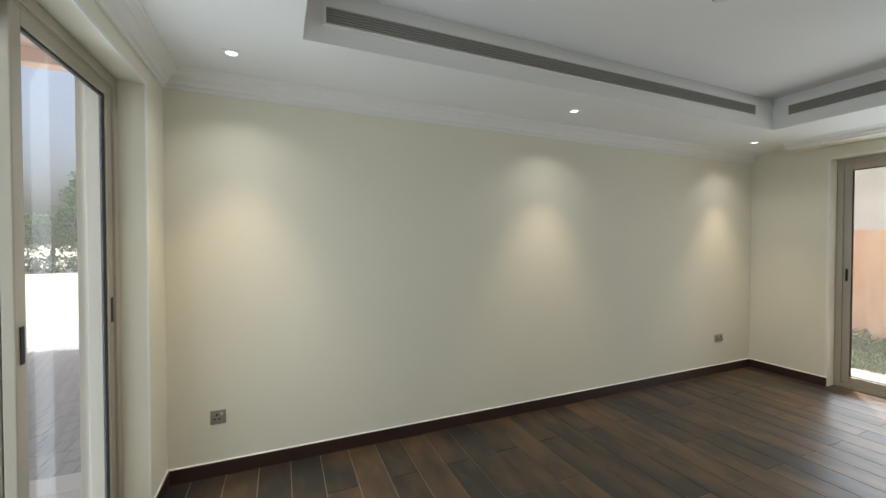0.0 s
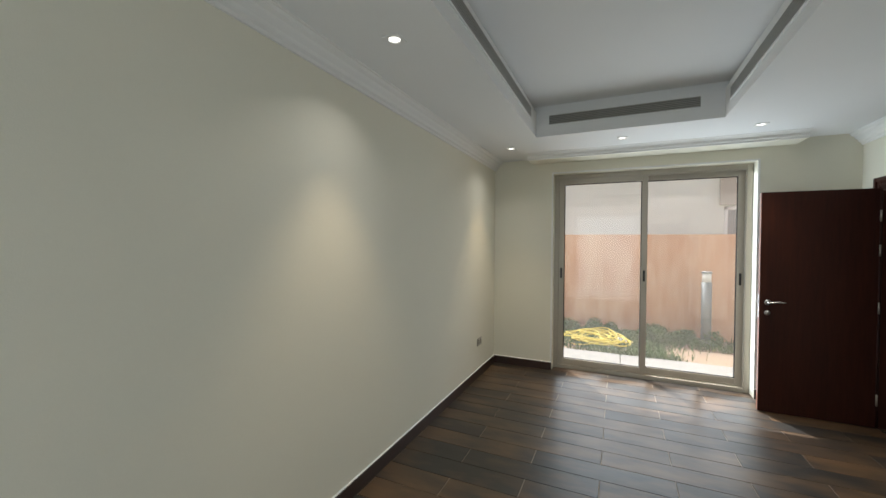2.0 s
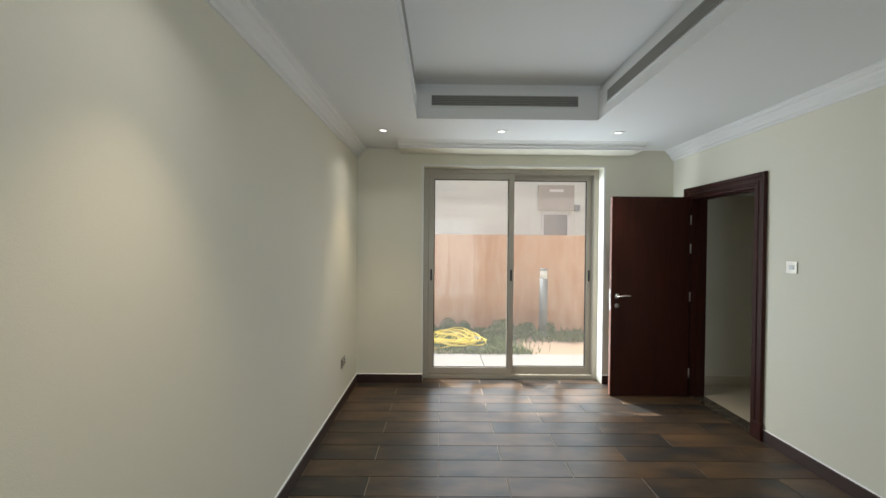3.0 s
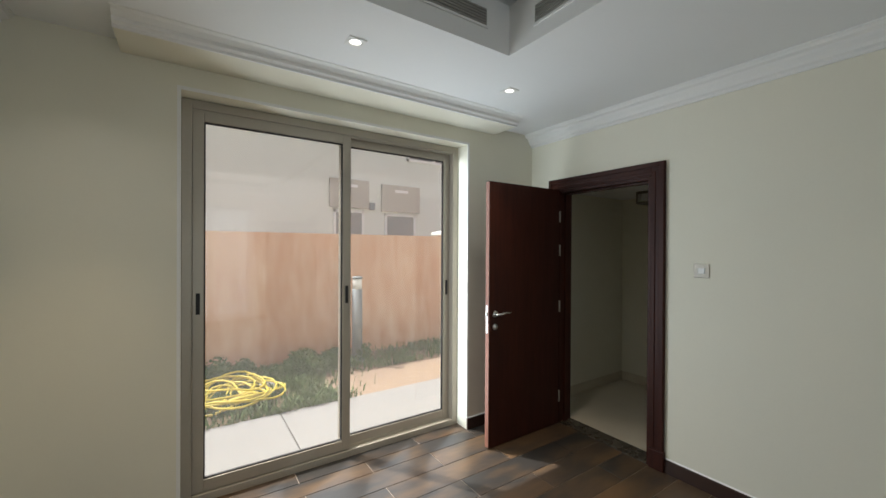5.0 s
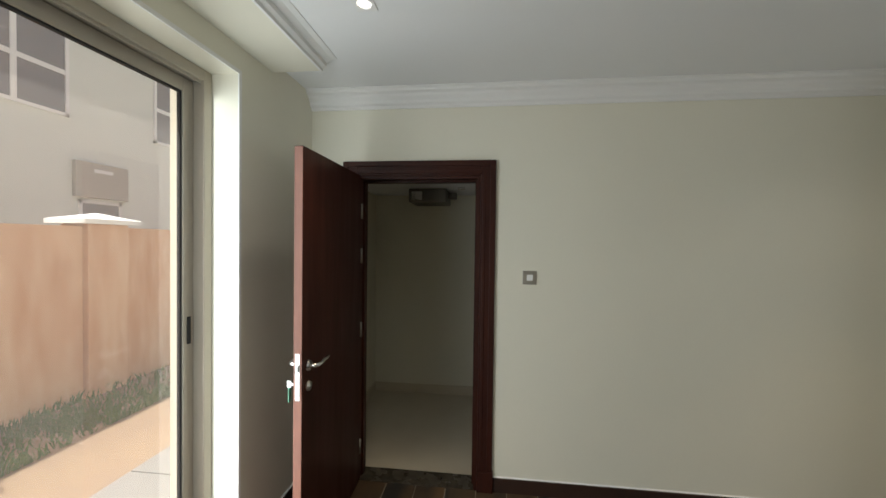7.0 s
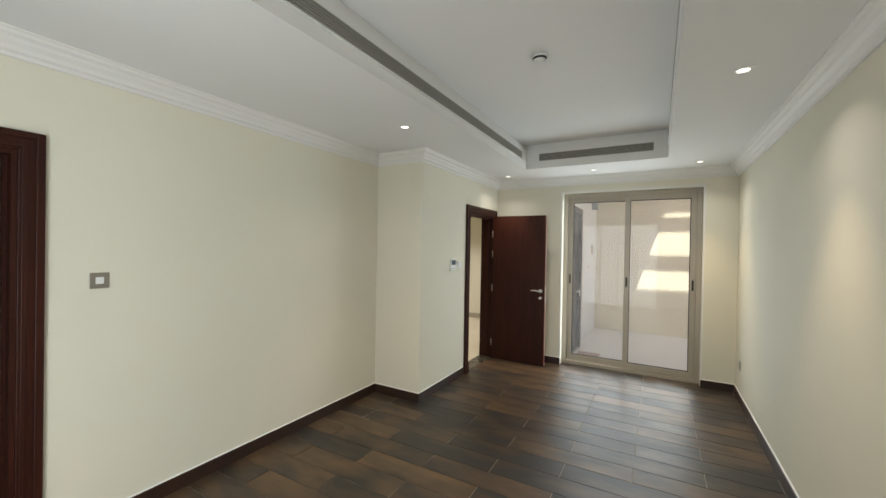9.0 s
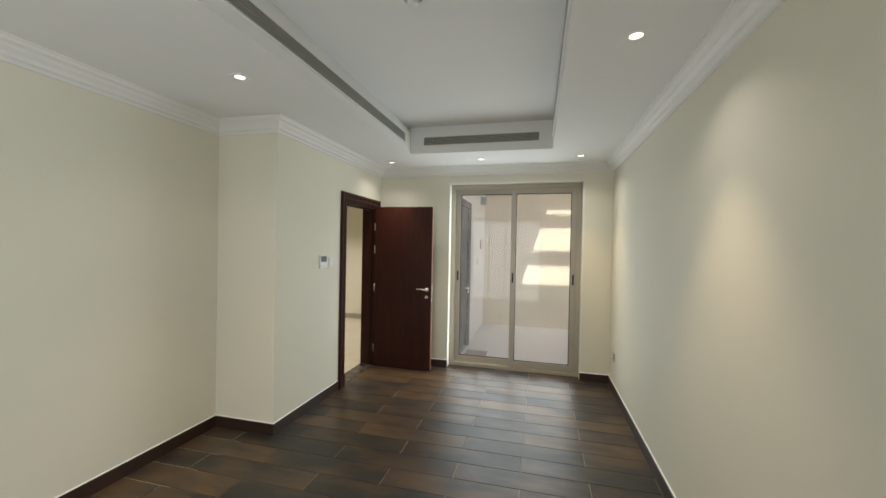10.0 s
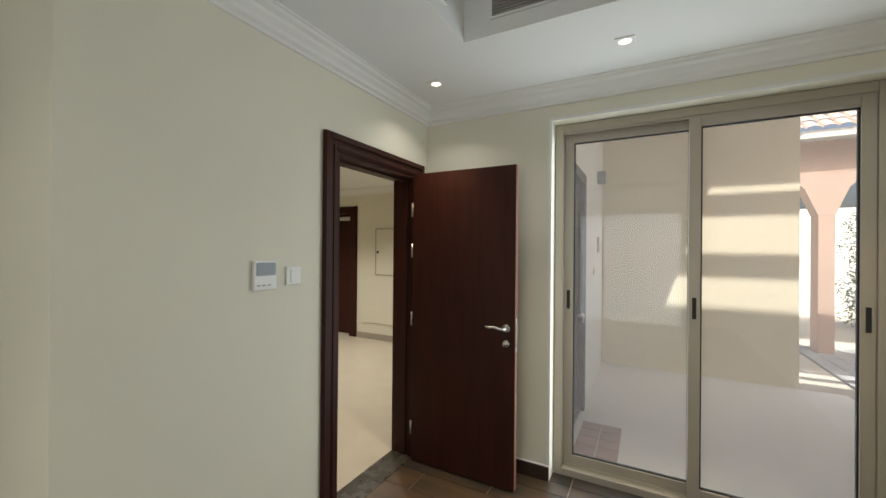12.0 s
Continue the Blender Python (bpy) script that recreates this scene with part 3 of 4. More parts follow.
# ---- fittings ----
def downlight():
    th = thing("downlight", (0, 0, 0), "small square white recessed downlight, lit, in the ceiling", "ceiling light", "recessed downlights")
    bm = bmesh.new()
    o, r, n = 0.048, 0.033, 32
    sq = []
    for k in range(n):
        a = 2 * math.pi * k / n
        c, s = math.cos(a), math.sin(a)
        mx = max(abs(c), abs(s))
        sq.append((o * c / mx, o * s / mx))
    ring_o0 = [bm.verts.new((x, y, 0.002)) for x, y in sq]
    ring_o1 = [bm.verts.new((x * 0.97, y * 0.97, -0.006)) for x, y in sq]
    ring_i0 = [bm.verts.new((r * math.cos(2 * math.pi * k / n), r * math.sin(2 * math.pi * k / n), -0.006)) for k in range(n)]
    ring_i1 = [bm.verts.new((r * 0.9 * math.cos(2 * math.pi * k / n), r * 0.9 * math.sin(2 * math.pi * k / n), 0.002)) for k in range(n)]
    for A, B in ((ring_o0, ring_o1), (ring_o1, ring_i0), (ring_i0, ring_i1)):
        for k in range(n):
            bm.faces.new((A[k], A[(k + 1) % n], B[(k + 1) % n], B[k]))
    part("trim_plate", bm, WHITE, th, "white square trim")
    bm = bmesh.new()
    cyl(bm, (0, 0, -0.0015), (0, 0, 0.002), 0.0295, n=24)
    part("lamp_lens", bm, LAMP, th, "glowing round lamp face")
    return th


dl = downlight()
for x, y in SPOTS[1:]:
    copy_thing(dl, pose(x, y, CZ))
dl.matrix_basis = pose(*SPOTS[0], CZ)


def grille(name, length, label):
    """Linear bar grille lying along x, facing -y, centred on its place."""
    th = thing(name, (0, 0, 0), label, "air grille", "linear grilles of the ceiling tray")
    H, L = 0.090, length / 2
    # near-black sheet gives the gaps between the bars their shade; no duct is modelled
    part("backing", boxes((-L, L, -0.002, -0.0005, -H / 2, H / 2)), DARK, th, "dark sheet standing in for the shade behind the bars")
    part("grille_frame", boxes((-L - 0.012, L + 0.012, -0.010, -0.0004, H / 2, H / 2 + 0.012), (-L - 0.012, L + 0.012, -0.010, -0.0004, -H / 2 - 0.012, -H / 2),
                         (-L - 0.012, -L, -0.010, -0.0004, -H / 2, H / 2), (L, L + 0.012, -0.010, -0.0004, -H / 2, H / 2)), CEIL, th)
    n = 6
    first = None
    for k in range(n):
        z = -H / 2 + (k + 0.5) * H / n
        if first is None:
            first = part("slat", boxes((-L, L, -0.011, -0.0025, -0.0042, 0.0042)), GRILLE, th)
            first.location.z = z
        else:
            ob = new("slat", first.data)
            ob.parent = th
            ob.location.z = z
    return th


gl = grille("air_grille", 1.26, "short linear air grille with grey bars in the ceiling tray")
gl.matrix_basis = pose(t1, 2.05, 2.81, 0, 0, -90)
copy_thing(gl, pose(t0, 2.035, 2.79, 0, 0, 90))
gg = grille("air_grille", 3.88, "long linear air grille with grey bars in the ceiling tray")
gg.matrix_basis = pose(2.86, t3, 2.81)
copy_thing(gg, pose(2.96, t2, 2.79, 0, 0, 180))

sd = thing("smoke_detector", (2.98, 2.0, TZ), "white round smoke detector on the raised ceiling", "smoke detector")
bm = bmesh.new()
cyl(bm, (2.98, 2.0, TZ - 0.016), (2.98, 2.0, TZ), 0.055, n=32)
part("base", bm, PLASTIC, sd, "", True)
bm = bmesh.new()
cyl(bm, (2.98, 2.0, TZ - 0.030), (2.98, 2.0, TZ - 0.016), 0.036, 0.047, 32)
part("vent_ring", bm, GASKET, sd, "dark vent ring", True)
bm = bmesh.new()
cyl(bm, (2.98, 2.0, TZ - 0.046), (2.98, 2.0, TZ - 0.028), 0.028, 0.042, 32)
part("cap", bm, PLASTIC, sd, "", True)


def socket(name, cx, y, cz, w, h, sgn, label, cat, rockers):
    th = thing(name, (cx, y, cz), label, cat)
    ys = lambda a, b: tuple(sorted((y + sgn * a, y + sgn * b)))
    part("plate", boxes((cx - w / 2, cx + w / 2, *ys(0, 0.007), cz - h / 2, cz + h / 2), bevel=0.002), STEEL, th, "brushed steel plate")
    for dx, dz, rw, rh, m in rockers:
        part("insert", boxes((cx + dx - rw / 2, cx + dx + rw / 2, *ys(0.007, 0.0095), cz + dz - rh / 2, cz + dz + rh / 2), bevel=0.001), m, th)
    return th


pins = lambda ox: [(ox, 0.018, 0.010, 0.016, GASKET), (ox - 0.014, -0.012, 0.014, 0.008, GASKET), (ox + 0.014, -0.012, 0.014, 0.008, GASKET), (ox + 0.028, 0.022, 0.012, 0.018, PLASTIC)]
socket("wall_socket", 0.287, YN, 0.395, 0.092, 0.092, -1, "single brushed steel wall socket low on the cream wall", "socket", pins(-0.006))
socket("wall_socket", 5.525, YN, 0.415, 0.150, 0.088, -1, "double brushed steel wall socket low on the cream wall", "socket", pins(-0.040) + pins(0.034))
socket("light_switch", 4.64, YS, 1.425, 0.090, 0.090, 1, "brushed steel light switch beside the storeroom door", "switch", [(0, 0, 0.038, 0.038, PLASTIC)])
th = thing("light_switch", (1.30, BY, 1.42), "white plastic rocker switch beside the hall door", "switch")
part("plate", boxes((1.255, 1.345, BY, BY + 0.009, 1.378, 1.468), bevel=0.003), PLASTIC, th)
part("rocker", boxes((1.278, 1.322, BY + 0.009, BY + 0.013, 1.392, 1.454), bevel=0.002), PLASTIC, th)
th = thing("thermostat", (1.465, BY, 1.435), "white wall thermostat with a grey display", "thermostat")
part("case", boxes((1.405, 1.525, BY, BY + 0.018, 1.365, 1.500), bevel=0.005), PLASTIC, th)
part("display", boxes((1.415, 1.515, BY + 0.018, BY + 0.020, 1.432, 1.490), bevel=0.001), SCREEN, th, "grey display")
for k in range(3):
    part("button", boxes((1.440 + k * 0.028, 1.456 + k * 0.028, BY + 0.018, BY + 0.0205, 1.384, 1.390)), GREYSK, th)

# ---- garden side ----
GZ = -0.14
setting("ground", boxes((-400, 400, -400, 400, GZ - 0.30, GZ - 0.02)), ROADM, "pale sandy ground reaching the horizon", "ground")
setting("garden_bed", boxes((7.5, 9.25, -12, 14, GZ - 0.02, -0.10)), SOIL, "bare sandy garden bed with weeds", "ground")
for k in range(9):
    y = -8 + k * 2.0
    setting("pavement", boxes((6.502, 7.5, y, y + 1.99, GZ - 0.02, -0.062), bevel=0.004), SLAB, "pale concrete slab along the garden door", "pavement")
gw = thing("garden_wall", (9.25, 0, GZ), "peach rendered boundary wall with stains and a flat top", "garden wall", kind="structure")
part("wall_panel", boxes((9.25, 9.45, -1.15, 14, GZ - 0.02, 1.77)), ORANGE, gw)
part("wall_panel", boxes((9.25, 9.45, -14, -1.62, GZ - 0.02, 1.77)), ORANGE, gw)
part("pier", boxes((9.18, 9.52, -1.62, -1.15, GZ - 0.02, 1.80), bevel=0.01), ORANGE, gw)
bm = bmesh.new()
b0 = [bm.verts.new(p) for p in ((9.10, -1.72, 1.80), (9.60, -1.72, 1.80), (9.60, -1.05, 1.80), (9.10, -1.05, 1.80))]
b1 = [bm.verts.new(p) for p in ((9.10, -1.72, 1.85), (9.60, -1.72, 1.85), (9.60, -1.05, 1.85), (9.10, -1.05, 1.85))]
ap = bm.verts.new((9.35, -1.385, 1.93))
bm.faces.new(b0[::-1])
for k in range(4):
    bm.faces.new((b0[k], b0[(k + 1) % 4], b1[(k + 1) % 4], b1[k]))
    bm.faces.new((b1[k], b1[(k + 1) % 4], ap))
part("pier_cap", bm, PWHITE, gw, "white pyramid cap")

bo = thing("bollard_light", (8.84, 0.69, -0.10), "grey garden bollard light with a pale head by the wall", "garden lamp")
bm = bmesh.new()
cyl(bm, (8.84, 0.69, -0.10), (8.84, 0.69, 0.96), 0.075, n=24)
part("post", bm, BOLL, bo, "", True)
bm = bmesh.new()
cyl(bm, (8.84, 0.69, 0.96), (8.84, 0.69, 1.11), 0.066, n=24)
part("lamp_head", bm, PLASTIC, bo, "pale frosted head", True)
bm = bmesh.new()
cyl(bm, (8.84, 0.69, 1.11), (8.84, 0.69, 1.14), 0.080, 0.070, 24)
part("cap", bm, BOLL, bo, "", True)
bm = bmesh.new()
cyl(bm, (8.84, 0.69, -0.10), (8.84, 0.69, -0.06), 0.11, n=24)
part("foot", bm, BOLL, bo, "", True)

rng = random.Random(4)
hose = thing("garden_hose", (8.15, 2.40, -0.09), "tangled yellow garden hose lying in the weeds", "hose")
for c in range(3):
    pts = []
    cx, cy = 8.20 + rng.uniform(-0.12, 0.12), 2.40 + rng.uniform(-0.1, 0.1)
    turns = 4
    for k in range(turns * 22):
        a = 2 * math.pi * k / 22
        lap = k / 22
        ra = 0.30 + 0.10 * math.sin(lap * 2.3 + c) + 0.05 * math.sin(3 * a + c)
        pts.append((cx + ra * 1.1 * math.cos(a) + 0.12 * math.sin(lap * 1.7 + c), cy + ra * 1.0 * math.sin(a) + 0.14 * math.cos(lap * 1.3 + c * 2),
                    -0.055 + 0.022 * lap + 0.03 * math.sin(2.0 * a + lap) + 0.03 * c))
    bm = bmesh.new()
    tube(bm, pts, 0.011, 6)
    part("hose_coil", bm, HOSE, hose, "", True)
bm = bmesh.new()
tube(bm, [(8.0 + 0.02 * k, 2.3 - 0.035 * k, -0.05 + 0.03 * math.sin(k * 0.5)) for k in range(14)], 0.013, 6)
part("hose_end", bm, HOSE, hose, "", True)
bm = bmesh.new()
bmesh.ops.create_icosphere(bm, subdivisions=3, radius=0.075)
for v in bm.verts:
    v.co = Vector((v.co.x, v.co.y * 1.25, v.co.z * 0.8)) * (1 + 0.12 * noise.noise(v.co * 14))
    v.co += Vector((8.32, 1.98, -0.045))
tagged(part("stone", bm, PWHITE, smooth=True), "pale round stone lying in the weeds", "stone")


def blades(name, count, area, hmin, hmax, material, label, density=None, clumps=40):
    verts, faces = [], []
    cl = [(rng.uniform(area[0], area[1]), rng.uniform(area[2], area[3]), rng.uniform(0.10, 0.32)) for _ in range(clumps)]
    if density:
        cl = [c for c in cl if density(c[0], c[1])]
    for _ in range(count):
        cx, cy, cr = rng.choice(cl)
        x, y = rng.gauss(cx, cr), rng.gauss(cy, cr)
        x = min(max(x, area[0]), area[1])
        h, a, w = rng.uniform(hmin, hmax), rng.uniform(0, 6.28), rng.uniform(0.004, 0.010)
        l, bend = h * rng.uniform(0.2, 0.9), rng.uniform(0, 6.28)
        dx, dy = w * math.cos(a), w * math.sin(a)
        bx, by = l * math.cos(bend), l * math.sin(bend)
        i = len(verts)
        z = -0.105
        verts += [(x - dx, y - dy, z), (x + dx, y + dy, z), (x + bx * 0.35 + dx, y + by * 0.35 + dy, z + h * 0.65), (x + bx * 0.35 - dx, y + by * 0.35 - dy, z + h * 0.65), (x + bx, y + by, z + h)]
        faces += [(i, i + 1, i + 2, i + 3), (i + 3, i + 2, i + 4)]
    me = bpy.data.meshes.new(name)
    me.from_pydata(verts, [], faces)
    me.materials.append(material)
    return tagged(new(name, me), label, "grass", kind="stuff")


def foliage(name, blobs, size, count, material):
    """Many small leaf quads scattered round a set of clump centres."""
    v, f = [], []
    for _ in range(count):
        cx, cy, cz, r = rng.choice(blobs)
        d = Vector((rng.gauss(0, 1), rng.gauss(0, 1), rng.gauss(0, 1))).normalized() * r * rng.uniform(0.5, 1.08)
        p = Vector((cx, cy, cz)) + d
        a = Vector((rng.gauss(0, 1), rng.gauss(0, 1), rng.gauss(0, 1))).normalized() * size * rng.uniform(0.6, 1.4)
        b = a.cross(Vector((rng.gauss(0, 1), rng.gauss(0, 1), rng.gauss(0, 1)))).normalized() * size * 0.5
        i = len(v)
        v += [p - a, p + b, p + a, p - b]
        f.append((i, i + 1, i + 2, i + 3))
    m = bpy.data.meshes.new(name)
    m.from_pydata(v, [], f)
    m.materials.append(material)
    return m


blades("grass", 17000, (7.50, 9.0, 1.2, 5.5), 0.04, 0.15, GRASS, "low tufted green weeds in the garden bed", None, 110)
blades("grass", 2500, (8.4, 9.2, -2.5, 1.2), 0.04, 0.13, GRASS, "sparse green weeds along the garden wall", None, 24)
bl = []
for _ in range(70):
    y = rng.uniform(0.55, 4.8)
    r = rng.uniform(0.09, 0.17)
    bl.append((rng.uniform(8.45 if y < 2.0 else 8.8, 9.12), y, -0.10 + r * rng.uniform(0.3, 1.0), r))
tagged(new("weeds", foliage("weeds", bl, 0.020, 26000, GRASS)), "leafy green weeds growing against the garden wall", "weeds", kind="stuff")

# neighbouring house
NX = 14.0
nb = thing("neighbour_house", (NX, 0, GZ), "pale rendered two-storey house beyond the garden wall", "house", kind="structure")
part("wall", boxes((NX, NX + 6, -22, 22, GZ - 0.02, 7.2)), NEIGH, nb)
part("parapet", boxes((NX - 0.12, NX + 6, -22.1, 22.1, 7.2, 7.5)), NEIGH, nb)


def nwindow(y0, y1, z0, z1, cols, rows, hood):
    w = part("window", boxes((NX - 0.04, NX + 0.02, y0, y1, z0, z0 + 0.07), (NX - 0.04, NX + 0.02, y0, y1, z1 - 0.07, z1), (NX - 0.04, NX + 0.02, y0, y0 + 0.07, z0, z1),
                             (NX - 0.04, NX + 0.02, y1 - 0.07, y1, z0, z1)), PWHITE, nb, "white framed window")
    cw, ch = (y1 - y0) / cols, (z1 - z0) / rows
    for i in range(cols):
        for j in range(rows):
            part("pane", boxes((NX - 0.015, NX - 0.008, y0 + i * cw + 0.05, y0 + (i + 1) * cw - 0.05, z0 + j * ch + 0.05, z0 + (j + 1) * ch - 0.05)), NGLASS, w)
    if cols > 1:
        part("mullion", boxes((NX - 0.035, NX - 0.002, (y0 + y1) / 2 - 0.05, (y0 + y1) / 2 + 0.05, z0 + 0.07, z1 - 0.07)), PWHITE, w)
    if rows > 1:
        part("transom", boxes((NX - 0.033, NX - 0.003, y0 + 0.07, y1 - 0.07, z0 + ch * (rows - 1) - 0.05, z0 + ch * (rows - 1) + 0.05)), PWHITE, w)
    if hood:
        hp = part("hood_panel", boxes((NX - 0.10, NX - 0.001, y0 - 0.12, y1 + 0.12, z1 + 0.06, z1 + 0.86), bevel=0.01), NHOOD, nb, "beige panel above the window")
        part("vent_slot", boxes((NX - 0.108, NX - 0.1005, (y0 + y1) / 2 - 0.22, (y0 + y1) / 2 + 0.22, z1 + 0.64, z1 + 0.72)), PWHITE, hp, "white vent slot")


nwindow(-3.20, -2.15, 1.2, 2.58, 1, 1, True)
nwindow(-6.05, -5.05, 1.2, 2.50, 1, 1, True)
nwindow(-1.50, -0.60, 1.2, 2.62, 1, 1, True)
nwindow(-4.86, -2.9, 4.25, 6.10, 2, 2, False)
nwindow(-1.5, -0.55, 4.45, 6.10, 1, 2, False)
nwindow(1.2, 2.0, 4.45, 6.10, 1, 2, False)
nwindow(-8.8, -7.0, 4.25, 6.10, 2, 2, False)
part("wall_lamp", boxes((NX - 0.12, NX - 0.001, -1.80, -1.64, 2.66, 2.86), bevel=0.01), BOLL, nb, "small grey wall lamp")

# ---- porch side ----
PZ = -0.12
setting("porch_floor", boxes((-3.6, -0.302, 1.5, 4.2, GZ - 0.02, PZ)), PFLOOR, "pale concrete porch floor", "pavement")
pwh = setting("porch_wall_south", boxes((-3.6, -1.70, 1.35, 1.5, GZ - 0.02, 5.0), (-0.62, -0.302, 1.35, 1.5, GZ - 0.02, 5.0), (-1.70, -0.62, 1.35, 1.5, 2.36, 5.0)), PWHITE,
              "white rendered porch wall with the entrance door")
ed = thing("entrance_door", (-1.15, 1.45, PZ), "closed dark wooden entrance door in the porch", "door", kind="structure")
part("door_frame", boxes((-1.70, -1.60, 1.40, 1.53, PZ, 2.36), (-0.72, -0.62, 1.40, 1.53, PZ, 2.36), (-1.60, -0.72, 1.40, 1.53, 2.26, 2.36), bevel=0.005), DOOR, ed)
part("door_leaf", boxes((-1.60, -0.72, 1.42, 1.47, PZ + 0.02, 2.26), bevel=0.003), DOOR, ed)
for zz in (0.2, 1.25):
    part("door_panel", boxes((-1.48, -0.84, 1.47, 1.482, zz, zz + 0.85), bevel=0.005), DOOR, ed)
bm = bmesh.new()
cyl(bm, (-1.50, 1.47, 0.9), (-1.50, 1.53, 0.9), 0.02, n=12)
tube(bm, [(-1.50, 1.53, 0.82), (-1.50, 1.535, 0.9), (-1.50, 1.53, 0.98)], 0.012, 8)
part("handle", bm, CHROME, ed, "chrome pull", True)
wl = thing("porch_lamp", (-2.99, 1.5, 2.56), "small grey box wall lamp in the porch", "wall lamp")
part("lamp_body", boxes((-3.06, -2.92, 1.50, 1.60, 2.48, 2.64), bevel=0.008), BOLL, wl)
wl = thing("door_bell", (-2.98, 1.5, 1.65), "small terracotta and grey doorbell plate on the porch wall", "doorbell")
part("plate", boxes((-3.03, -2.93, 1.50, 1.525, 1.55, 1.75), bevel=0.006), PINK, wl)
wl = thing("house_number_plate", (-2.6, 1.5, 1.3), "small grey plate on the porch wall", "plate")
part("plate", boxes((-2.64, -2.56, 1.50, 1.51, 1.26, 1.34), bevel=0.002), STEEL, wl)
setting("porch_wall_west", boxes((-3.85, -3.6, 1.35, 3.76, GZ - 0.02, 5.0)), PORCH, "cream rendered porch wall striped with sunlight")
pr = thing("porch_roof", (-2, 4, 5.0), "terracotta soffit roof over the porch and driveway", "roof", kind="structure")
part("roof_slab", boxes((-1.53, -0.0, -0.2, 9.7, 5.0, 5.12), (-3.85, -1.53, -0.2, 3.66, 5.0, 5.12), (-3.85, -2.36, 3.66, 9.7, 5.0, 5.12), (-2.36, -1.53, 6.3, 9.7, 5.0, 5.12)), PINK, pr)
for xa, xb in ((-1.91, -1.78), (-2.29, -2.17)):
    part("roof_beam", boxes((xa, xb, 3.66, 6.3, 5.0, 5.06)), PINK, pr)
part("edge_beam", boxes((-3.85, 0.0, 9.7, 10.0, 4.75, 5.25), bevel=0.01), PINK, pr)
setting("upper_wall", boxes((-0.30, 0.0, YN + 0.25, 9.7, GZ - 0.02, 5.0)), PWHITE, "white rendered house wall along the driveway")
# out-of-view block above the room, added for the shade it casts
setting("upper_shade_block", boxes((-0.30, 6.5, -0.19, 3.79, 3.56, 6.2)), PWHITE, "plain unseen upper storey block added to cast shade")

# arcade beyond the porch
ac = thing("arcade", (-6.2, 5, GZ), "terracotta arched arcade with a clay tile roof", "arcade", kind="structure")
for yc in (1.45, 4.75, 8.05, 11.35):
    part("column", boxes((-6.4, -6.05, yc - 0.11, yc + 0.11, GZ - 0.02, 2.2), bevel=0.012), PINK, ac)
for yc in (1.45, 4.75, 8.05):
    bm = bmesh.new()
    a0, a1 = yc + 0.11, yc + 3.19
    n = 18
    low, top = [], []
    for k in range(n + 1):
        y = a0 + (a1 - a0) * k / n
        u = (y - (a0 + a1) / 2) / ((a1 - a0) / 2)
        low.append((y, 2.2 + 1.0 * math.sqrt(max(0.0, 1 - u * u))))
    for x in (-6.4, -6.05):
        top.append(([bm.verts.new((x, y, z)) for y, z in low], [bm.verts.new((x, y, 3.45)) for y, z in low]))
    for k in range(n):
        for lo, hi in top:
            bm.faces.new((lo[k], lo[k + 1], hi[k + 1], hi[k]))
        bm.faces.new((top[0][0][k], top[0][0][k + 1], top[1][0][k + 1], top[1][0][k]))
    part("arch", bm, PINK, ac)
for yc in (1.45, 4.75, 8.05, 11.35):
    part("spandrel", boxes((-6.4, -6.05, yc - 0.11, yc + 0.11, 2.2, 3.45)), PINK, ac)
part("eaves", boxes((-6.5, -5.8, 1.2, 12, 3.45, 3.58), bevel=0.01), PWHITE, ac, "white eaves board")
verts, faces = [], []
for k in range(54):
    for j in range(9):
        y0 = 1.2 + k * 0.2
        x0 = -5.75 - j * 0.26
        z0 = 3.60 + j * 0.17
        i = len(verts)
        for s in range(5):
            a = math.pi * s / 4
            dy, dz = 0.1 - 0.095 * math.cos(a), 0.05 * math.sin(a)
            verts += [(x0, y0 + dy, z0 + dz), (x0 - 0.29, y0 + dy, z0 + 0.16 + dz)]
        for s in range(4):
            faces.append((i + 2 * s, i + 2 * s + 2, i + 2 * s + 3, i + 2 * s + 1))
me = bpy.data.meshes.new("roof_tiles")
me.from_pydata(verts, [], faces)
me.materials.append(ROOF)
rt = new("roof_tiles", me)
rt.parent = ac
rt.matrix_parent_inverse = ac.matrix_basis.inverted()
tagged(rt, "rows of faded clay roof tiles", kind="stuff")

# pink floor tiles before the entrance door
mt = thing("entrance_tiles", (-0.95, 1.75, PZ), "pink square tiles laid before the entrance door", "tiles", kind="structure")
tm = None
for i in range(5):
    for j in range(2):
        if tm is None:
            tm = mesh_of("tile", boxes((0.004, 0.156, 0.004, 0.171, 0, 0.012), bevel=0.002), PINKPAV)
        ob = new("tile", tm)
        ob.parent = mt
        ob.location = (-1.35 + i * 0.16 - mt.location.x, 1.56 + j * 0.175 - mt.location.y, -0.002)

# driveway block paving
verts, faces = [], []
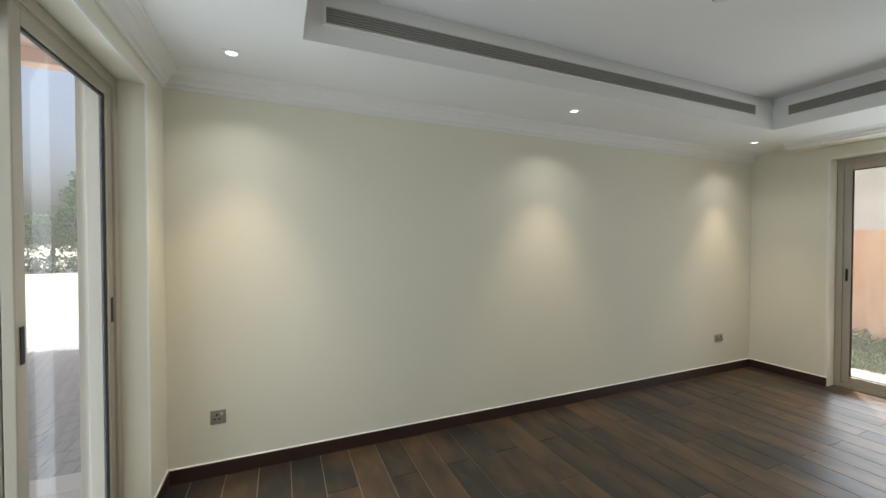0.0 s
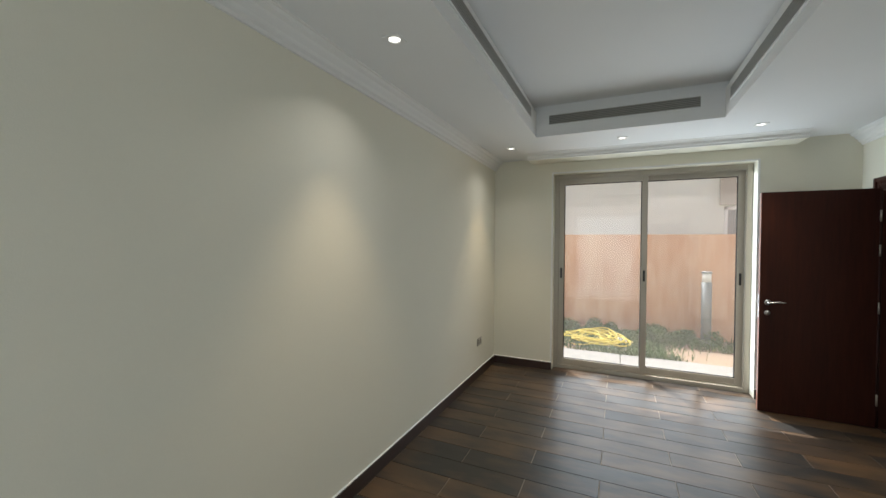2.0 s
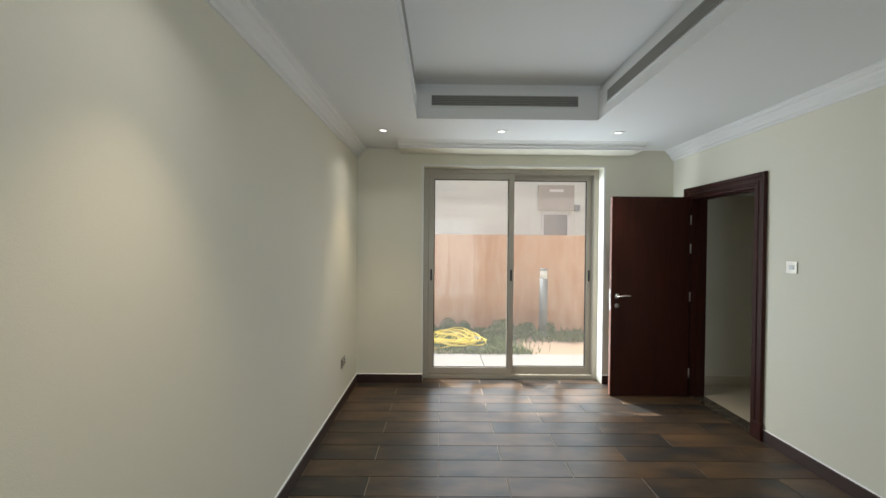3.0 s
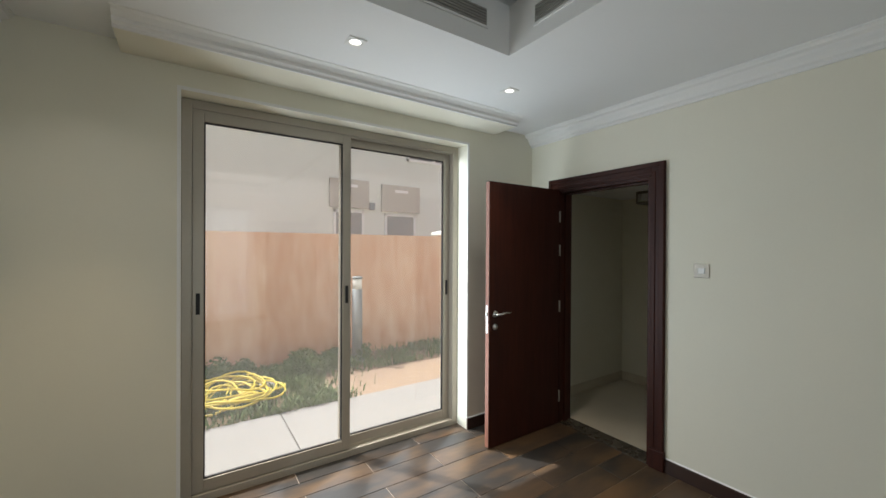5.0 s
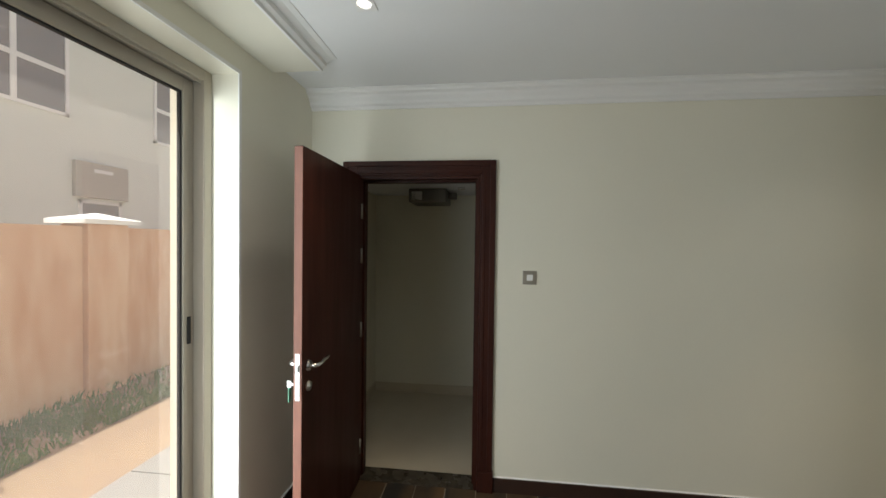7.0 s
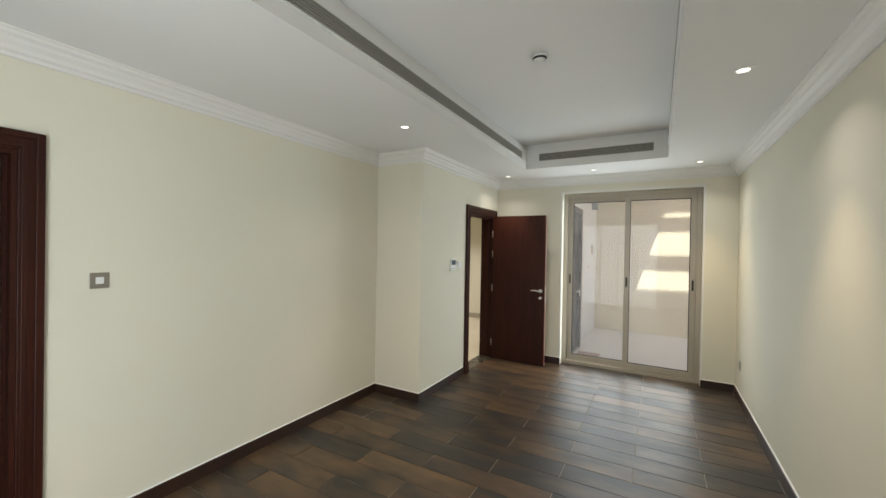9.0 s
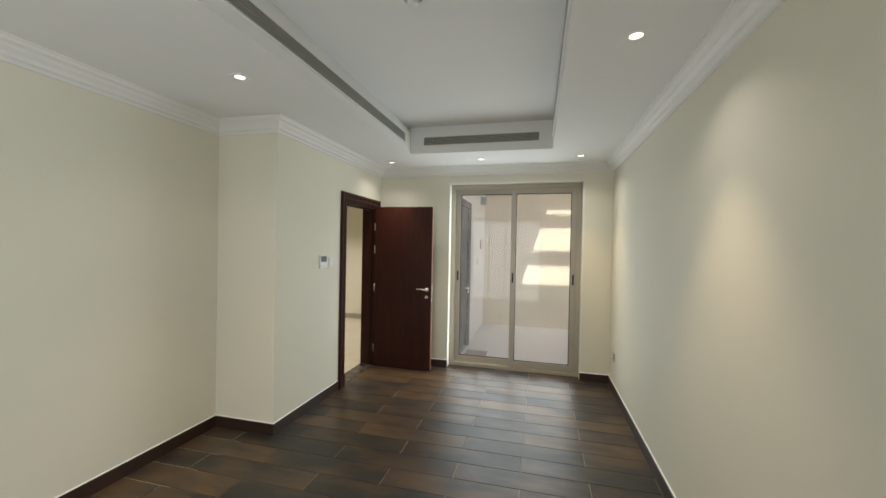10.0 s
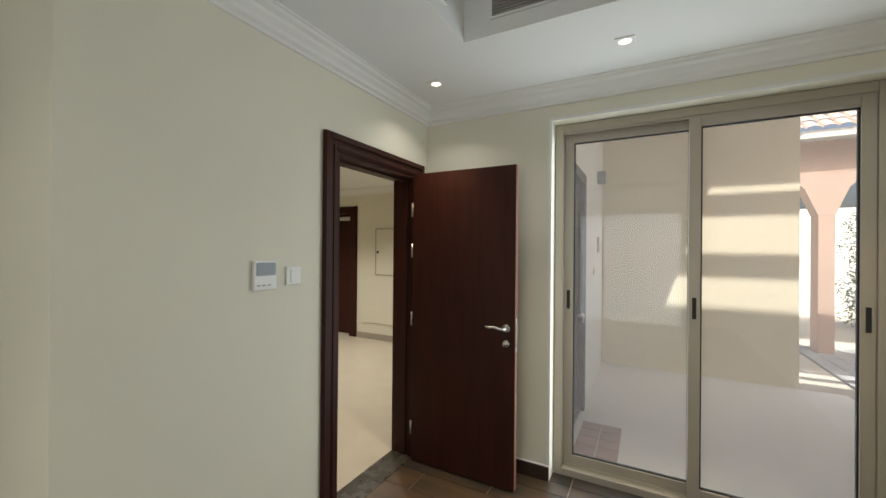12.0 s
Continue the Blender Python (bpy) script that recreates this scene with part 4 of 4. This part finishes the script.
for i in range(34):
    for j in range(60):
        y = 3.85 + i * 0.205
        x = -0.32 - j * 0.105 - (0.05 if i % 2 else 0)
        z = -0.125 + rng.uniform(-0.002, 0.002)
        if x < -3.5 and y < 3.95:
            continue
        k = len(verts)
        verts += [(x - 0.100, y, GZ - 0.03), (x, y, GZ - 0.03), (x, y + 0.2, GZ - 0.03), (x - 0.100, y + 0.2, GZ - 0.03),
                  (x - 0.097, y + 0.003, z), (x - 0.003, y + 0.003, z), (x - 0.003, y + 0.197, z), (x - 0.097, y + 0.197, z)]
        faces += [(k + 4, k + 5, k + 6, k + 7), (k, k + 1, k + 5, k + 4), (k + 1, k + 2, k + 6, k + 5), (k + 2, k + 3, k + 7, k + 6), (k + 3, k, k + 4, k + 7)]
me = bpy.data.meshes.new("driveway")
me.from_pydata([(x, y + 0.36, z) for x, y, z in verts], [], faces)
me.materials.append(PAVER)
tagged(new("driveway", me), "grey block paving of the shaded driveway", "paving", kind="stuff")


def tree(x, y, h, spread):
    th = thing("tree", (x, y, GZ), "leafy green tree beyond the driveway", "tree", "trees beyond the driveway")
    bm = bmesh.new()
    tube(bm, [(x, y, GZ - 0.05), (x + 0.05, y, h * 0.25), (x, y + 0.1, h * 0.5), (x + 0.1, y, h * 0.8)], [0.16, 0.13, 0.09, 0.04], 10)
    for k in range(5):
        a = 1.26 * k
        tube(bm, [(x, y, h * (0.3 + 0.06 * k)), (x + spread * 0.35 * math.cos(a), y + spread * 0.35 * math.sin(a), h * (0.48 + 0.06 * k)),
                  (x + spread * 0.6 * math.cos(a), y + spread * 0.6 * math.sin(a), h * (0.6 + 0.06 * k))], [0.06, 0.04, 0.015], 6)
    part("trunk", bm, BARK, th, "", True)
    bl = [(x + rng.uniform(-1, 1) * spread * 0.7, y + rng.uniform(-1, 1) * spread * 0.7, h * rng.uniform(0.45, 0.95), spread * rng.uniform(0.22, 0.42)) for _ in range(14)]
    cr = new("crown", foliage("crown", bl, 0.10, 5200, LEAF))
    cr.parent = th
    cr.matrix_parent_inverse = th.matrix_basis.inverted()


for x, y, h, s in ((-9.5, 31, 5.6, 2.2), (-6.2, 33, 3.4, 1.8), (-12.5, 32, 3.6, 2.2), (-15, 34, 3.3, 2.4), (-3, 34, 5.0, 2.4), (-17.5, 31, 3.6, 2.2)):
    tree(x, y, h, s)
bl = [(-22 + k * 0.7, 29 + rng.uniform(-0.4, 0.4), 0.3, rng.uniform(0.4, 0.7)) for k in range(34)]
tagged(new("hedge", foliage("hedge", bl, 0.09, 12000, LEAF)), "low clipped hedge at the far side of the paving", "hedge", kind="stuff")
bl = [(-9.5 + rng.uniform(-0.4, 0.4), 6.6 + k * 0.35, 0.2 + 0.5 * j, 0.5) for k in range(14) for j in range(5)]
tagged(new("hedge", foliage("hedge", bl, 0.035, 40000, LEAF)), "tall green hedge beyond the arcade", "hedge", kind="stuff")
setting("far_wall", boxes((-14.3, -14.0, -6, 20, GZ - 0.02, 3.0)), PWHITE, "white rendered wall far beyond the arcade")

# ---- floor planks ----
PW, PL = 0.2016, 0.9225
nrow = 32
x_first = 4.97 - 25 * PW
pm = {}


def lay_plank(xa, xb, ya, yb):
    """One tile with a narrow bevelled edge, sharing its mesh with others of the same size."""
    w, l = key = (round(xb - xa, 3), round(yb - ya, 3))
    g = 0.0022
    if key not in pm:
        bm = bmesh.new()
        lo = [bm.verts.new(p) for p in ((g, g, -0.0034), (w - g, g, -0.0034), (w - g, l - g, -0.0034), (g, l - g, -0.0034))]
        hi = [bm.verts.new(p) for p in ((g + 0.001, g + 0.001, 0.0), (w - g - 0.001, g + 0.001, 0.0), (w - g - 0.001, l - g - 0.001, 0.0), (g + 0.001, l - g - 0.001, 0.0))]
        bm.faces.new(hi)
        for q in range(4):
            bm.faces.new((lo[q], lo[(q + 1) % 4], hi[(q + 1) % 4], hi[q]))
        pm[key] = mesh_of("plank", bm, PLANK)
    ob = new("plank", pm[key])
    ob.parent = floor
    ob.location = (xa, ya, 0.0)


for r in range(-1, nrow):
    xa, xb = max(x_first + r * PW, 0.0), min(x_first + (r + 1) * PW, LX)
    if xb - xa < 0.01:
        continue
    off = 0.29 if (r % 2 == 1) else 0.75
    k = -2
    while off + k * PL < YN:
        ya, yb = max(off + k * PL, YS), min(off + (k + 1) * PL, YN)
        if xb <= BX + 0.01:
            ya = max(ya, BY)
        k += 1
        if yb - ya >= 0.02:
            lay_plank(xa, xb, ya, yb)
# cut tiles in the two sliding-door recesses
for xa, xb, (a, b, _z), off in ((LX, 6.268, S2, 0.29), (-0.118, 0.0, S1, 0.75)):
    k = 0
    while off + k * PL < b:
        ya, yb = max(off + k * PL, a), min(off + (k + 1) * PL, b)
        k += 1
        if yb - ya >= 0.02:
            lay_plank(xa, xb, ya, yb)
